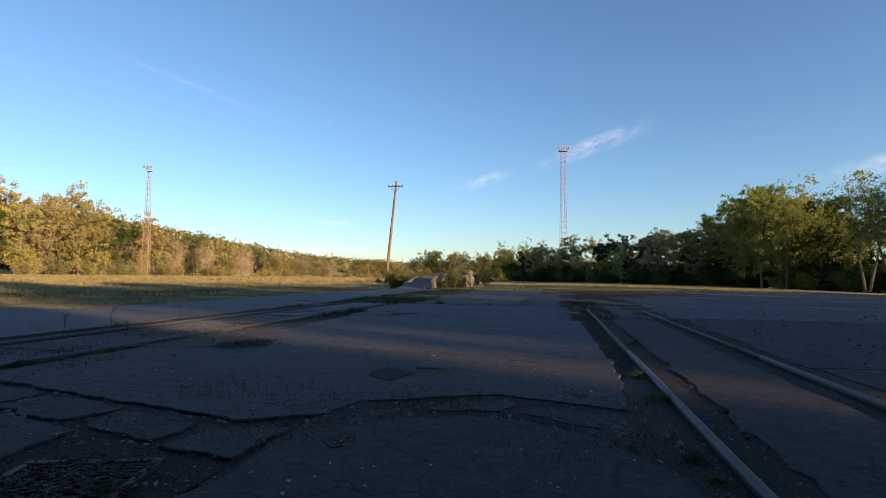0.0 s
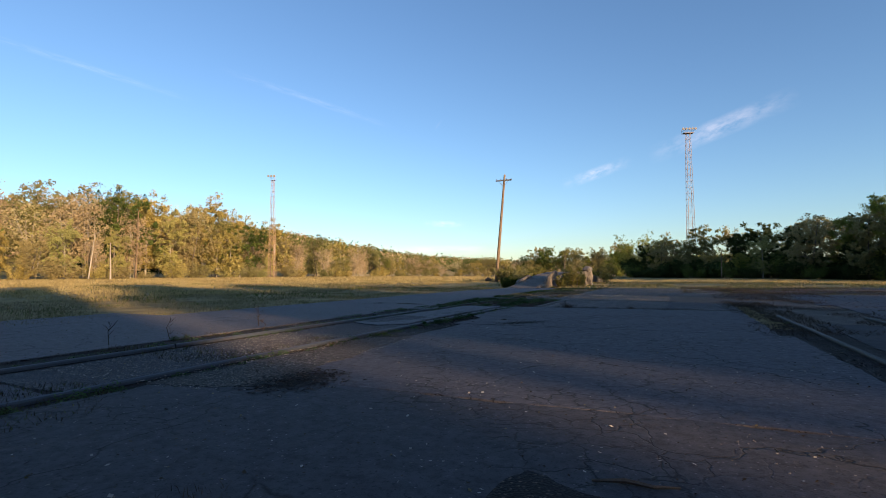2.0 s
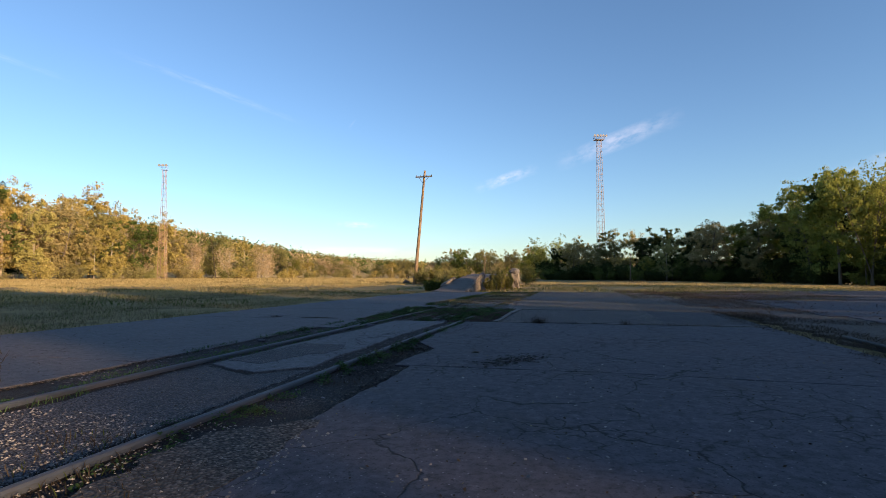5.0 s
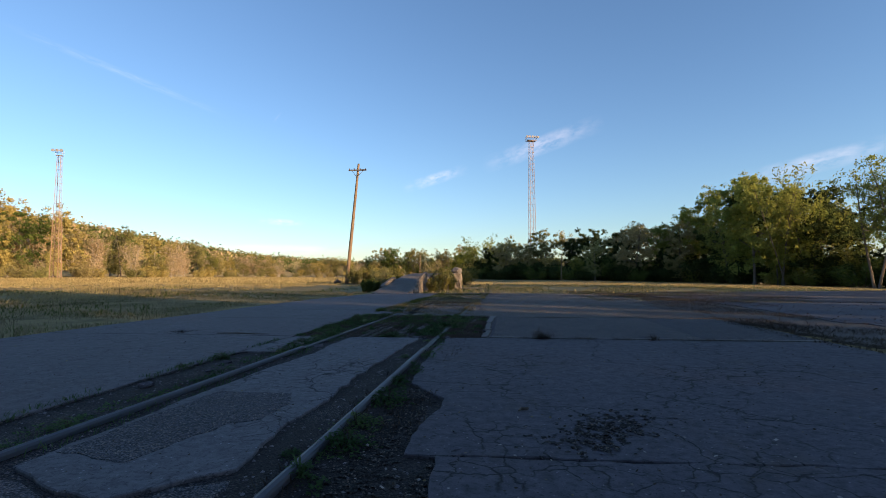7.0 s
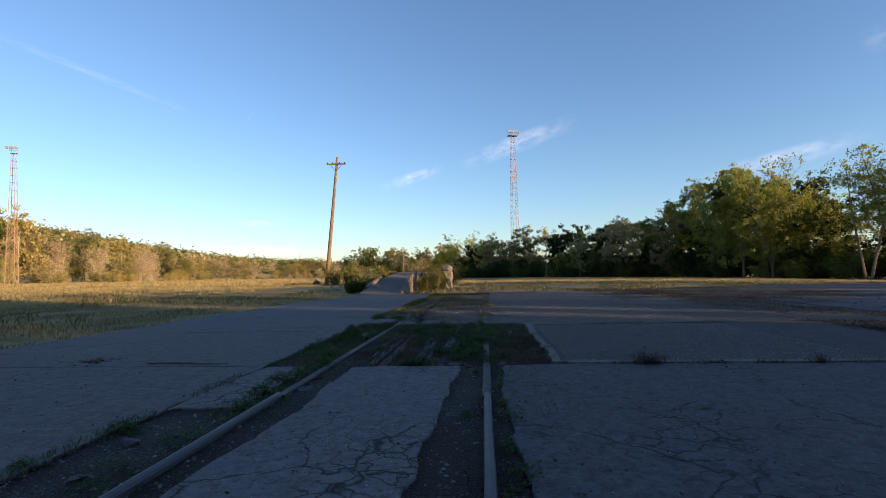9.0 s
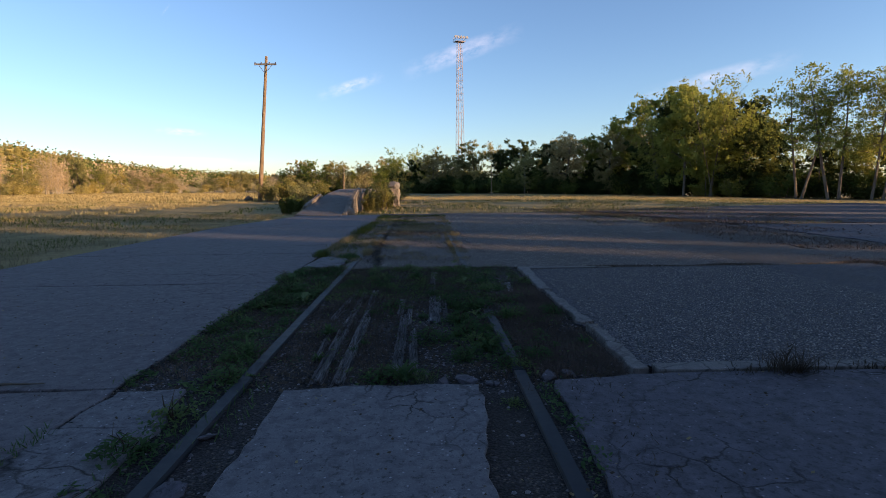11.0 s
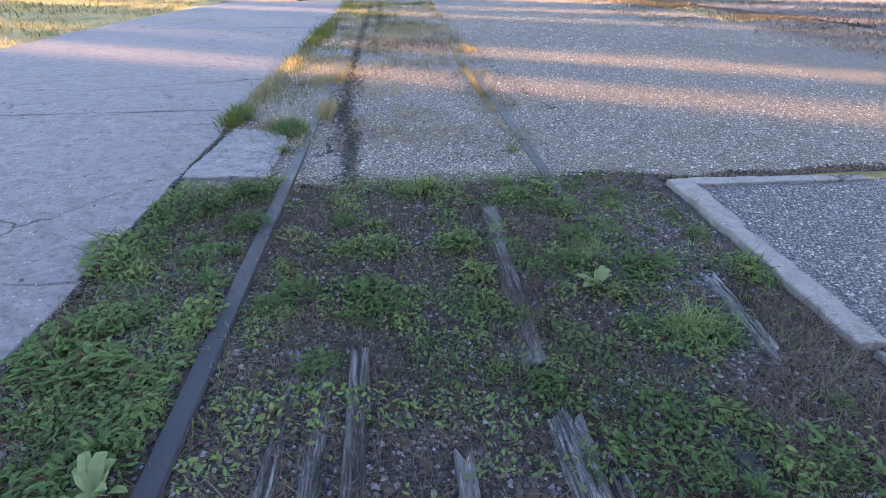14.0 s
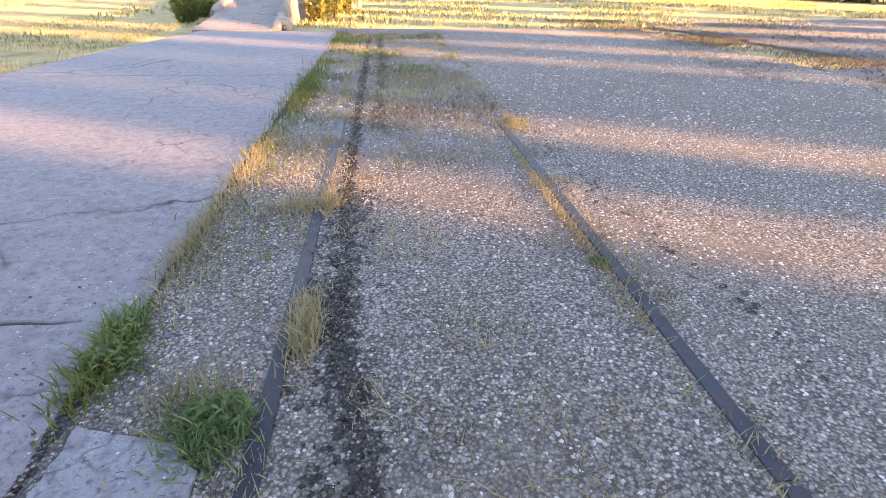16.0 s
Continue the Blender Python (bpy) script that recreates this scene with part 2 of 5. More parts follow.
LEAF_YELLOW = leaf_material("yellow_autumn_leaves", (0.32, 0.25, 0.07), (0.50, 0.40, 0.15), 0.25, odd=(0.30, 0.31, 0.12))
LEAF_RUST = leaf_material("brown_autumn_leaves", (0.37, 0.27, 0.16), (0.55, 0.43, 0.28), 0.25, odd=(0.42, 0.38, 0.19))
LEAF_OLIVE = leaf_material("olive_leaves", (0.20, 0.195, 0.07), (0.37, 0.33, 0.14), odd=(0.40, 0.31, 0.15))
NEEDLES = leaf_material("conifer_needles", (0.022, 0.045, 0.022), (0.05, 0.085, 0.035), 0.15)
WEED_Y = leaf_material("yellow_green_weed_leaves", (0.17, 0.16, 0.045), (0.34, 0.29, 0.09), 0.4)
WEED = leaf_material("green_weed_leaves", (0.05, 0.095, 0.04), (0.14, 0.21, 0.085), 0.4)
WEED_P = leaf_material("pale_weed_leaves", (0.09, 0.14, 0.055), (0.19, 0.25, 0.1), 0.4)
DRY = leaf_material("dry_grass_blades", (0.17, 0.137, 0.076), (0.33, 0.272, 0.16), 0.35)
DRY_R = leaf_material("dead_brown_stalks", (0.05, 0.039, 0.029), (0.135, 0.105, 0.078), 0.2)
# paler than DRY: the low sun on the far field is put into this colour
STRAW = leaf_material("sunlit_straw_grass", (0.30, 0.235, 0.105), (0.48, 0.385, 0.19), 0.3)
DEAD_RED = leaf_material("reddish_dead_grass", (0.08, 0.062, 0.052), (0.2, 0.155, 0.13), 0.2)
WEED_M = leaf_material("pale_woolly_leaves", (0.13, 0.18, 0.085), (0.22, 0.27, 0.14), 0.3)
GRASS = leaf_material("grass_blades", (0.06, 0.085, 0.024), (0.16, 0.165, 0.05), 0.4)

def stone_material(name, lo, hi):
    k = Mat(name)
    c = k.mix(k.island, lo, hi)
    c = k.mix(k.ramp(k.noise(60, 3), (0.4, 0.0), (0.7, 0.4)), c, tuple(v * 0.6 for v in lo))
    return k.done(c, 0.9, spec=0.2)


PEBBLE = stone_material("pale_pebbles", (0.085, 0.074, 0.066), (0.39, 0.35, 0.315))
PEBBLE_D = stone_material("dark_pebbles", (0.045, 0.041, 0.044), (0.22, 0.205, 0.215))

# ---------------------------------------------------------------- mesh helpers
rng = np.random.default_rng(7)


def raw(name, verts, faces, material, parent=None, label="", smooth=False):
    me = bpy.data.meshes.new(name)
    me.from_pydata([tuple(map(float, v)) for v in verts], [], [tuple(map(int, f)) for f in faces])
    me.materials.append(material)
    if smooth:
        me.polygons.foreach_set("use_smooth", [True] * len(me.polygons))
    me.update()
    ob = new(name, me)
    if parent:
        ob.parent = parent
    if label:
        ob["label"] = label
    return ob


def part(name, bm, material, parent=None, label="", smooth=False):
    me = bpy.data.meshes.new(name)
    bm.to_mesh(me)
    bm.free()
    me.materials.append(material)
    if smooth:
        me.polygons.foreach_set("use_smooth", [True] * len(me.polygons))
    ob = new(name, me)
    if parent:
        ob.parent = parent
    if label:
        ob["label"] = label
    return ob


def empty(name, m=None):
    ob = new(name)
    ob.empty_display_size = 0.2
    if m is not None:
        ob.matrix_world = m
    return ob


def box(bm, lo, hi, bevel=0.0):
    lo, hi = Vector(lo), Vector(hi)
    made = bmesh.ops.create_cube(bm, size=1.0, matrix=Matrix.Translation((lo + hi) / 2) @ Matrix.Diagonal((*(hi - lo), 1)))
    if bevel:
        edges = {e for v in made["verts"] for e in v.link_edges}
        bmesh.ops.bevel(bm, geom=list(edges), offset=bevel, segments=1, affect="EDGES")


def tube(points, radii, sides=6):
    """Verts and faces of a tube along points."""
    pts = [Vector(p) for p in points]
    verts, faces = [], []
    for i, p in enumerate(pts):
        d = (pts[min(i + 1, len(pts) - 1)] - pts[max(i - 1, 0)]).normalized()
        a = d.cross(Vector((0.3, 1, 0.2))).normalized()
        b = d.cross(a)
        for j in range(sides):
            w = 2 * math.pi * j / sides
            verts.append(p + (a * math.cos(w) + b * math.sin(w)) * radii[i])
    for i in range(len(pts) - 1):
        for j in range(sides):
            k = (j + 1) % sides
            faces.append((i * sides + j, i * sides + k, (i + 1) * sides + k, (i + 1) * sides + j))
    faces.append(tuple(range((len(pts) - 1) * sides, len(pts) * sides)))
    faces.append(tuple(reversed(range(sides))))
    return verts, faces


def join(bits):
    verts, faces = [], []
    for v, f in bits:
        n = len(verts)
        verts += list(v)
        faces += [tuple(i + n for i in g) for g in f]
    return verts, faces


def leaf_quads(centres, sizes, rs, aspect=0.6, up=0.0):
    """One diamond leaf at each centre, turned at random."""
    n = len(centres)
    d = rs.normal(size=(n, 3))
    d[:, 2] += up
    d /= np.linalg.norm(d, axis=1)[:, None]
    e = np.cross(d, rs.normal(size=(n, 3)))
    e /= np.linalg.norm(e, axis=1)[:, None]
    s = np.asarray(sizes)[:, None]
    v = np.stack([centres - d * s * 0.5, centres + e * s * 0.5 * aspect, centres + d * s * 0.5, centres - e * s * 0.5 * aspect], 1).reshape(-1, 3)
    f = np.arange(4 * n).reshape(n, 4)
    return v, f


def gz(x, y):
    """The lie of the land: the yard is level, the field to the west rises a little, the wood to the east lies lower."""
    left = max(0.0, -x - 8.0)
    right = max(0.0, x - 12.0)
    return 0.006 * min(left, 150) - 0.016 * min(right, 45)

# ---------------------------------------------------------------- ground
def ground():
    xs = np.concatenate([[-3000, -1500, -700, -350, -200, -140], np.arange(-110, -12, 4.0), np.arange(-12, 14, 0.5), np.arange(14, 90, 4.0), [110, 160, 250, 500, 1000, 3000]])
    ys = np.concatenate([[-3000, -1000, -400, -200, -100, -60], np.arange(-40, -18, 4.0), np.arange(-18, 34, 0.5), np.arange(34, 180, 4.0), [220, 300, 500, 1000, 3000]])
    verts = []
    for y in ys:
        for x in xs:
            n = noise.noise((x * 0.35, y * 0.35, 0)) * 0.02
            far = noise.noise((x * 0.05, y * 0.05, 3)) * 0.06 * min(1.0, max(0.0, abs(x) - 8) / 20)
            verts.append((x, y, gz(x, y) - 0.075 + n + far))
    w = len(xs)
    faces = [(j * w + i, j * w + i + 1, (j + 1) * w + i + 1, (j + 1) * w + i) for j in range(len(ys) - 1) for i in range(w - 1)]
    ob = raw("ground", verts, faces, GROUND, smooth=True)
    tagged(ob, "wide level ground of dry grass and brown soil", "ground", kind="structure")


ground()


from mathutils.geometry import tessellate_polygon


def outline(corners, step=0.12, rough=0.02, seed=0):
    """A closed outline with its edges broken up by noise."""
    pts = []
    n = len(corners)
    for i in range(n):
        a, b = Vector((*corners[i], 0)), Vector((*corners[(i + 1) % n], 0))
        d = b - a
        k = max(2, min(90, int(d.length / step)))
        side = Vector((-d.y, d.x, 0)).normalized()
        for j in range(k):
            p = a + d * (j / k)
            f = 1.3 * noise.noise((p.x * 1.7 + seed * 9, p.y * 1.7, 1)) + 0.9 * noise.noise((p.x * 6, p.y * 6 + seed * 5, 2)) + 0.6 * noise.noise((p.x * 17, p.y * 17 + seed * 5, 2))
            pts.append(p + side * f * rough)
    return pts


def slab(name, corners, top, depth, material, parent, label="", rough=0.02, step=0.12, seed=0, lip=0.006):
    """A thick plate with a worn edge. Corners run anticlockwise."""
    pts = outline(corners, step, rough, seed)
    n = len(pts)
    verts, rings = [], []
    for i, p in enumerate(pts):
        t = (pts[(i + 1) % n] - pts[i - 1]).normalized()
        inward = Vector((-t.y, t.x, 0))
        q = p + inward * lip
        verts.append((q.x, q.y, top))
    verts += [(p.x, p.y, top - lip) for p in pts]
    verts += [(p.x, p.y, top - depth) for p in pts]
    faces = [tuple(t) for t in tessellate_polygon([[Vector(v) for v in verts[:n]]])]
    for r in (0, n):
        for i in range(n):
            j = (i + 1) % n
            faces.append((r + i, r + n + i, r + n + j, r + j))
    bm = bmesh.new()
    vs = [bm.verts.new(v) for v in verts]
    for f in faces:
        if len(set(f)) == len(f):
            bm.faces.new([vs[i] for i in f])
    bmesh.ops.recalc_face_normals(bm, faces=bm.faces[:])
    return part(name, bm, material, parent, label)


def rect(x0, y0, x1, y1):
    return [(x0, y0), (x1, y0), (x1, y1), (x0, y1)]


pavement = tagged(empty("pavement"), "cracked concrete slabs and gravel of a disused rail yard", "pavement", kind="structure")

# gravel and chippings lie lowest, the slabs on them
slab("gravel_bed", rect(-1.46, 5.9, 6.6, 20.4), -0.012, 0.09, GRAVEL, pavement, "pale loose gravel", 0.12, 0.3, 1)
slab("gravel_bed", rect(6.6, -2.0, 8.6, 14.0), -0.028, 0.09, GRAVEL, pavement, "gravel with dry weeds", 0.3, 0.3, 2)
slab("track_bed", rect(-1.5, -20.0, 1.42, 5.9), -0.02, 0.08, BALLAST, pavement, "dark soil and small stones between the rails", 0.05, 0.3, 3)
slab("track_bed", rect(5.7, -20.0, 9.2, -2.0), -0.018, 0.08, BALLAST, pavement, "dark soil beside the rails", 0.1, 0.3, 4)
slab("chipping_bed", rect(1.52, 2.02, 6.2, 5.7), -0.008, 0.09, CHIP, pavement, "grey asphalt chippings inside a kerb", 0.03, 0.2, 5)
# western concrete, in bays
for k, (y0, y1) in enumerate([(-20.0, -9.0), (-8.985, -3.5), (-3.485, 1.84), (1.86, 4.93), (4.945, 7.6), (7.62, 13.4), (13.42, 19.6)]):
    west = -5.6 if y0 > -4 else -7.4
    e = -1.43 if y0 > -4 else (-1.45 if y0 > -9 else -1.12)
    slab("slab", [(west, y0), (e, y0), (e, y1), (west + (0.9 if k == 6 else 0), y1)], 0.0, 0.12, CONC_A, pavement, "", 0.02 if y0 > -9 else 0.05, 0.14, 10 + k)
# between the rails
slab("slab", [(-0.6, -3.4), (0.1, -3.7), (0.5, -3.3), (0.42, -2.7), (0.47, -1.9), (0.4, -1.0), (0.47, 0.6), (0.52, 1.8), (-0.1, 1.83), (-0.53, 1.78), (-0.5, 0.2), (-0.6, -1.5)], 0.0, 0.1, CONC_C, pavement, "", 0.03, 0.08, 21)
slab("slab", [(-0.68, -9.0), (0.68, -9.0), (0.6, -5.0), (0.52, -3.4), (0.1, -3.78), (-0.62, -3.45)], -0.012, 0.1, CHIP, pavement, "", 0.05, 0.1, 22)
slab("slab", rect(-0.69, -20.0, 0.69, -9.06), -0.012, 0.1, CONC_B, pavement, "", 0.05, 0.14, 23)
slab("slab", [(-1.42, 1.42), (-0.95, 1.4), (-1.05, 1.84), (-1.38, 1.82)], -0.004, 0.1, CONC_C, pavement, "", 0.02, 0.06, 24)
slab("slab", [(-1.42, 0.25), (-0.95, 0.3), (-0.95, 1.38), (-1.42, 1.4)], -0.002, 0.1, CONC_C, pavement, "", 0.02, 0.06, 25)
slab("slab", [(-1.4, 6.05), (-0.9, 6.0), (-0.93, 6.8), (-1.02, 6.92), (-1.36, 7.02)], 0.01, 0.1, CONC_C, pavement, "pale concrete block slab beside the rail", 0.02, 0.05, 26)
slab("gravel_bed", [(0.98, -8.6), (2.0, -8.4), (1.75, -7.2), (1.62, -6.2), (1.5, -5.0), (0.96, -5.4)], 0.004, 0.06, SHOULDER, pavement, "brown gravel washed beside the rail", 0.08, 0.07, 27)
# eastern concrete
slab("slab", [(0.98, -1.3), (1.3, -1.8), (1.25, -3.0), (3.6, -2.95), (6.15, -3.1), (6.15, 1.9), (1.4, 1.9), (0.93, 1.84), (0.86, 0.9)], 0.0, 0.12, CONC_B, pavement, "", 0.03, 0.1, 30)
slab("slab", [(1.42, -3.02), (1.45, -5.2), (1.1, -8.0), (3.9, -8.0), (6.38, -8.0), (6.3, -3.11), (3.6, -2.96)], 0.0, 0.12, CONC_B, pavement, "", 0.03, 0.12, 31)
slab("slab", [(1.02, -8.008), (1.02, -10.4), (3.1, -10.85), (3.95, -11.05), (4.38, -10.75), (4.5, -10.38), (5.4, -9.95), (6.3, -10.2), (6.42, -8.008)], 0.0, 0.12, CONC_HALF, pavement, "", 0.04, 0.08, 32)
slab("slab", [(4.3, -20.0), (6.45, -20.0), (6.4, -11.4), (6.1, -10.9), (5.68, -10.66), (5.26, -10.6), (4.87, -10.78), (4.61, -11.02), (4.42, -11.4), (4.42, -11.85), (4.32, -12.2)], 0.004, 0.12, CONC_SHADE, pavement, "", 0.02, 0.08, 33)
slab("slab", [(1.02, -20.0), (4.2, -20.0), (4.2, -12.7), (3.3, -12.6), (3.2, -11.4), (1.02, -10.9)], -0.004, 0.12, CONC_SHADE, pavement, "", 0.05, 0.1, 34)
slab("slab", [(6.95, -20.0), (7.82, -20.0), (7.78, -9.0), (7.82, -1.0), (6.98, -0.8), (6.92, -9.0)], -0.008, 0.1, CONC_SHADE, pavement, "", 0.05, 0.1, 35)
for k, (y0, y1) in enumerate([(-20.0, -8.0), (-7.98, -1.6), (-1.58, 5.0), (5.02, 12.5)]):
    slab("slab", [(8.3, y0), (17.0 + k, y0), (18.0 + k, y1), (8.4 + 0.1 * k, y1)], -0.01, 0.1, CONC_SHADE if k < 2 else CONC_B, pavement, "", 0.08, 0.3, 40 + k)
slab("slab", [(8.9, 12.6), (26.0, 14.0), (24.0, 27.0), (7.5, 22.0)], -0.02, 0.1, CHIP, pavement, "", 0.3, 0.5, 47)
# soil and grit in the broken strip between the slabs
slab("crack_soil", rect(4.36, -11.9, 6.6, -9.3), -0.012, 0.05, BALLAST, pavement, "dark soil in a wide crack", 0.01, 0.3, 48)
slab("crack_soil", rect(1.3, -12.9, 4.34, -9.6), -0.022, 0.05, BALLAST, pavement, "dark soil round the drain", 0.01, 0.3, 49)
# pieces broken off the slabs
for k, piece in enumerate(([(2.2, -11.1), (2.95, -11.28), (3.05, -10.98), (2.25, -10.78)], [(1.2, -10.85), (2.1, -11.06), (2.15, -10.76), (1.2, -10.52)], [(3.15, -11.3), (3.7, -11.45), (3.75, -11.15), (3.12, -11.0)],
                           [(3.85, -11.5), (4.3, -11.6), (4.36, -11.1), (3.9, -11.15)], [(5.0, -10.5), (5.5, -10.42), (5.55, -10.15), (5.1, -10.25)], [(5.6, -10.45), (6.1, -10.65), (6.15, -10.35), (5.65, -10.2)])):
    slab("slab_fragment", piece, -0.003 - 0.002 * (k % 3), 0.06, CONC_SHADE, pavement, "", 0.05, 0.06, 90 + k)
# tar repairs
slab("tar_patch", [(4.2, -9.5), (4.35, -9.66), (4.5, -9.72), (4.56, -9.5), (4.6, -9.3), (4.42, -9.22), (4.3, -9.15), (4.22, -9.3)], 0.006, 0.01, TAR, pavement, "black tar repair", 0.03, 0.05, 51, 0.004)
slab("tar_patch", [(4.63, -11.28), (4.72, -11.38), (4.79, -11.33), (4.78, -11.18), (4.68, -11.15)], 0.009, 0.01, TAR, pavement, "black tar repair", 0.02, 0.04, 52, 0.004)
slab("tar_patch", [(-0.5, -1.75), (-0.55, -3.2), (-0.1, -3.3), (0.05, -2.6), (0.22, -2.5), (0.24, -2.1), (0.12, -1.8)], 0.004, 0.01, CHIP, pavement, "rough grey patch", 0.03, 0.05, 53, 0.004)


# kerb round the chippings, in broken lengths
kerb_set = tagged(empty("kerb"), "low pale concrete kerb, broken in lengths", "kerb", kind="structure")
for k, (a, b) in enumerate([((1.42, 1.96), (1.44, 2.93)), ((1.43, 2.99), (1.41, 4.25)), ((1.41, 4.28), (1.45, 5.74))]):
    slab("kerb_stone", [(a[0], a[1]), (a[0] + 0.11, a[1]), (b[0] + 0.11, b[1]), (b[0], b[1])], 0.014, 0.1, KERB, kerb_set, "", 0.028, 0.05, 60 + k)
for k, (x0, x1) in enumerate([(1.56, 2.9), (2.92, 4.6), (4.62, 6.1)]):
    slab("kerb_stone", rect(x0, 1.92, x1, 2.04), 0.01, 0.1, KERB, kerb_set, "", 0.015, 0.08, 64 + k)
slab("kerb_stone", [(1.58, 5.68), (2.65, 5.66), (2.65, 5.74), (1.58, 5.77)], 0.008, 0.1, KERB, kerb_set, "", 0.012, 0.06, 68)


# a plain unseen wall, added behind the start of the walk to cut skylight
bm = bmesh.new()
box(bm, (-14.0, -16.1, -0.1), (11.0, -15.7, 9.0), 0.02)
tagged(part("wall_south", bm, concrete("unseen_wall_concrete", (0.06, 0.05, 0.045), 1.5, 0.6)), "plain dark unseen wall added to cut skylight at the start", "wall", kind="structure")


# ---------------------------------------------------------------- rails and timbers
def rail(x, y0, y1, lift, label):
    head = [(-0.037, 0.0), (-0.031, 0.012), (0.031, 0.012), (0.037, 0.0), (0.036, -0.028), (-0.036, -0.028)]
    if lift > 0.01:
        head = [(-0.027, -0.006), (-0.02, 0.008), (0.0, 0.014), (0.02, 0.008), (0.027, -0.006), (0.026, -0.03), (-0.026, -0.03)]
    web = [(-0.013, -0.03), (0.013, -0.03), (0.013, -0.12), (-0.013, -0.12)]
    th = tagged(empty("rail", pose(x, y0, lift)), label, "rail", group="rails in the yard")
    ys = np.linspace(y0, y1, max(2, int((y1 - y0) / 0.4)))
    for name, prof in (("head", head), ("web", web)):
        verts, faces = [], []
        n = len(prof)
        for y in ys:
            sx = noise.noise((x * 3, y * 0.25, 5)) * 0.012
            sz = noise.noise((x * 3, y * 0.2, 9)) * 0.008
            verts += [(sx + px, y - y0, sz + pz) for px, pz in prof]
        for i in range(len(ys) - 1):
            for j in range(n):
                k = (j + 1) % n
                faces.append((i * n + j, i * n + k, (i + 1) * n + k, (i + 1) * n + j))
        faces += [tuple(range(n)), tuple(reversed(range((len(ys) - 1) * n, len(ys) * n)))]
        raw(name, verts, faces, RAIL_WORN_SHEEN if name == "head" and lift > 0.015 else RAIL, th)


for x in (-0.775, 0.775):
    for y0, y1 in ((-20.0, -7.0), (-6.98, 0.6), (0.62, 2.0)) + (((2.01, 6.6),) if x < 0 else ((2.01, 3.25), (3.26, 5.3), (5.31, 6.6))) + ((6.62, 11.0), (11.02, 19.0)):
        rail(x, y0, y1, -0.027 if y0 == 3.26 else 0.018 if y0 < -1 else (-0.008 if y0 < 5 else (-0.014 if y0 < 8 else -0.022)), "worn rusty steel rail sunk in the yard")
for x in (6.66, 8.04):
    rail(x, -20.0, -7.5, 0.018, "worn rusty steel rail beside broken concrete")
    rail(x, -7.48, 0.6, 0.014, "worn rusty steel rail ending in dry weeds")


def plank(x0, y0, x1, y1, w, lift, seed):
    """A weathered length of timber with split, eaten ends."""
    a, b = Vector((x0, y0, 0)), Vector((x1, y1, 0))
    d = (b - a).normalized()
    s = Vector((d.y, -d.x, 0))
    n, cols = max(6, int((b - a).length / 0.07)), 7
    verts, faces = [], []
    for i in range(n + 1):
        t = i / n
        for j in range(cols):
            u = j / (cols - 1) - 0.5
            over = 0.0
            if i in (0, n):
                over = noise.noise((j * 1.3 + seed, i, seed)) * 0.09
            p = a + (b - a) * t + d * over + s * (u * w * (1 + 0.12 * noise.noise((seed, t * 6, u))))
            groove = -0.012 * (1 if noise.noise((j * 2.7, seed * 3.1, t * 1.5)) > 0.1 else 0)
            z = lift + groove - 0.03 * (abs(u) > 0.45) + 0.008 * noise.noise((seed, t * 4, 3))
            verts.append((p.x, p.y, z))
    top = len(verts)
    verts += [(v[0], v[1], lift - 0.07) for v in verts[:top]]
    for i in range(n):
        for j in range(cols - 1):
            q = i * cols + j
            faces.append((q, q + 1, q + cols + 1, q + cols))
    ring = [j for j in range(cols)] + [i * cols + cols - 1 for i in range(1, n + 1)] + [n * cols + j for j in range(cols - 2, -1, -1)] + [i * cols for i in range(n - 1, 0, -1)]
    for i in range(len(ring)):
        p, q = ring[i], ring[(i + 1) % len(ring)]
        faces.append((p, p + top, q + top, q))
    ob = raw("timber_plank", verts, faces, TIMBER)
    tagged(ob, "weathered grey split timber plank lying between the rails", "plank", group="crossing timbers")


for k, (x0, y0, x1, y1, w) in enumerate([
        (-0.375, 1.9, -0.385, 2.95, 0.085), (-0.255, 1.88, -0.255, 3.32, 0.085), (0.06, 2.02, 0.06, 3.38, 0.08), (0.16, 2.05, 0.145, 2.9, 0.06),
        (-0.45, 2.3, -0.48, 2.9, 0.035), (0.305, 3.1, 0.33, 4.1, 0.12), (0.405, 3.2, 0.41, 3.9, 0.05), (-0.265, 3.4, -0.28, 4.45, 0.07), (-0.39, 3.05, -0.38, 4.4, 0.07), (-0.52, 3.3, -0.475, 4.45, 0.065),
        (0.02, 3.42, 0.02, 4.0, 0.06), (0.1, 3.1, 0.1, 3.75, 0.05), (0.3, 4.3, 0.35, 5.5, 0.1), (1.12, 4.3, 1.15, 4.75, 0.07)]):
    plank(x0, y0, x1, y1, w * 1.1, 0.0 if y0 < 3.0 else -0.003, k * 1.37)


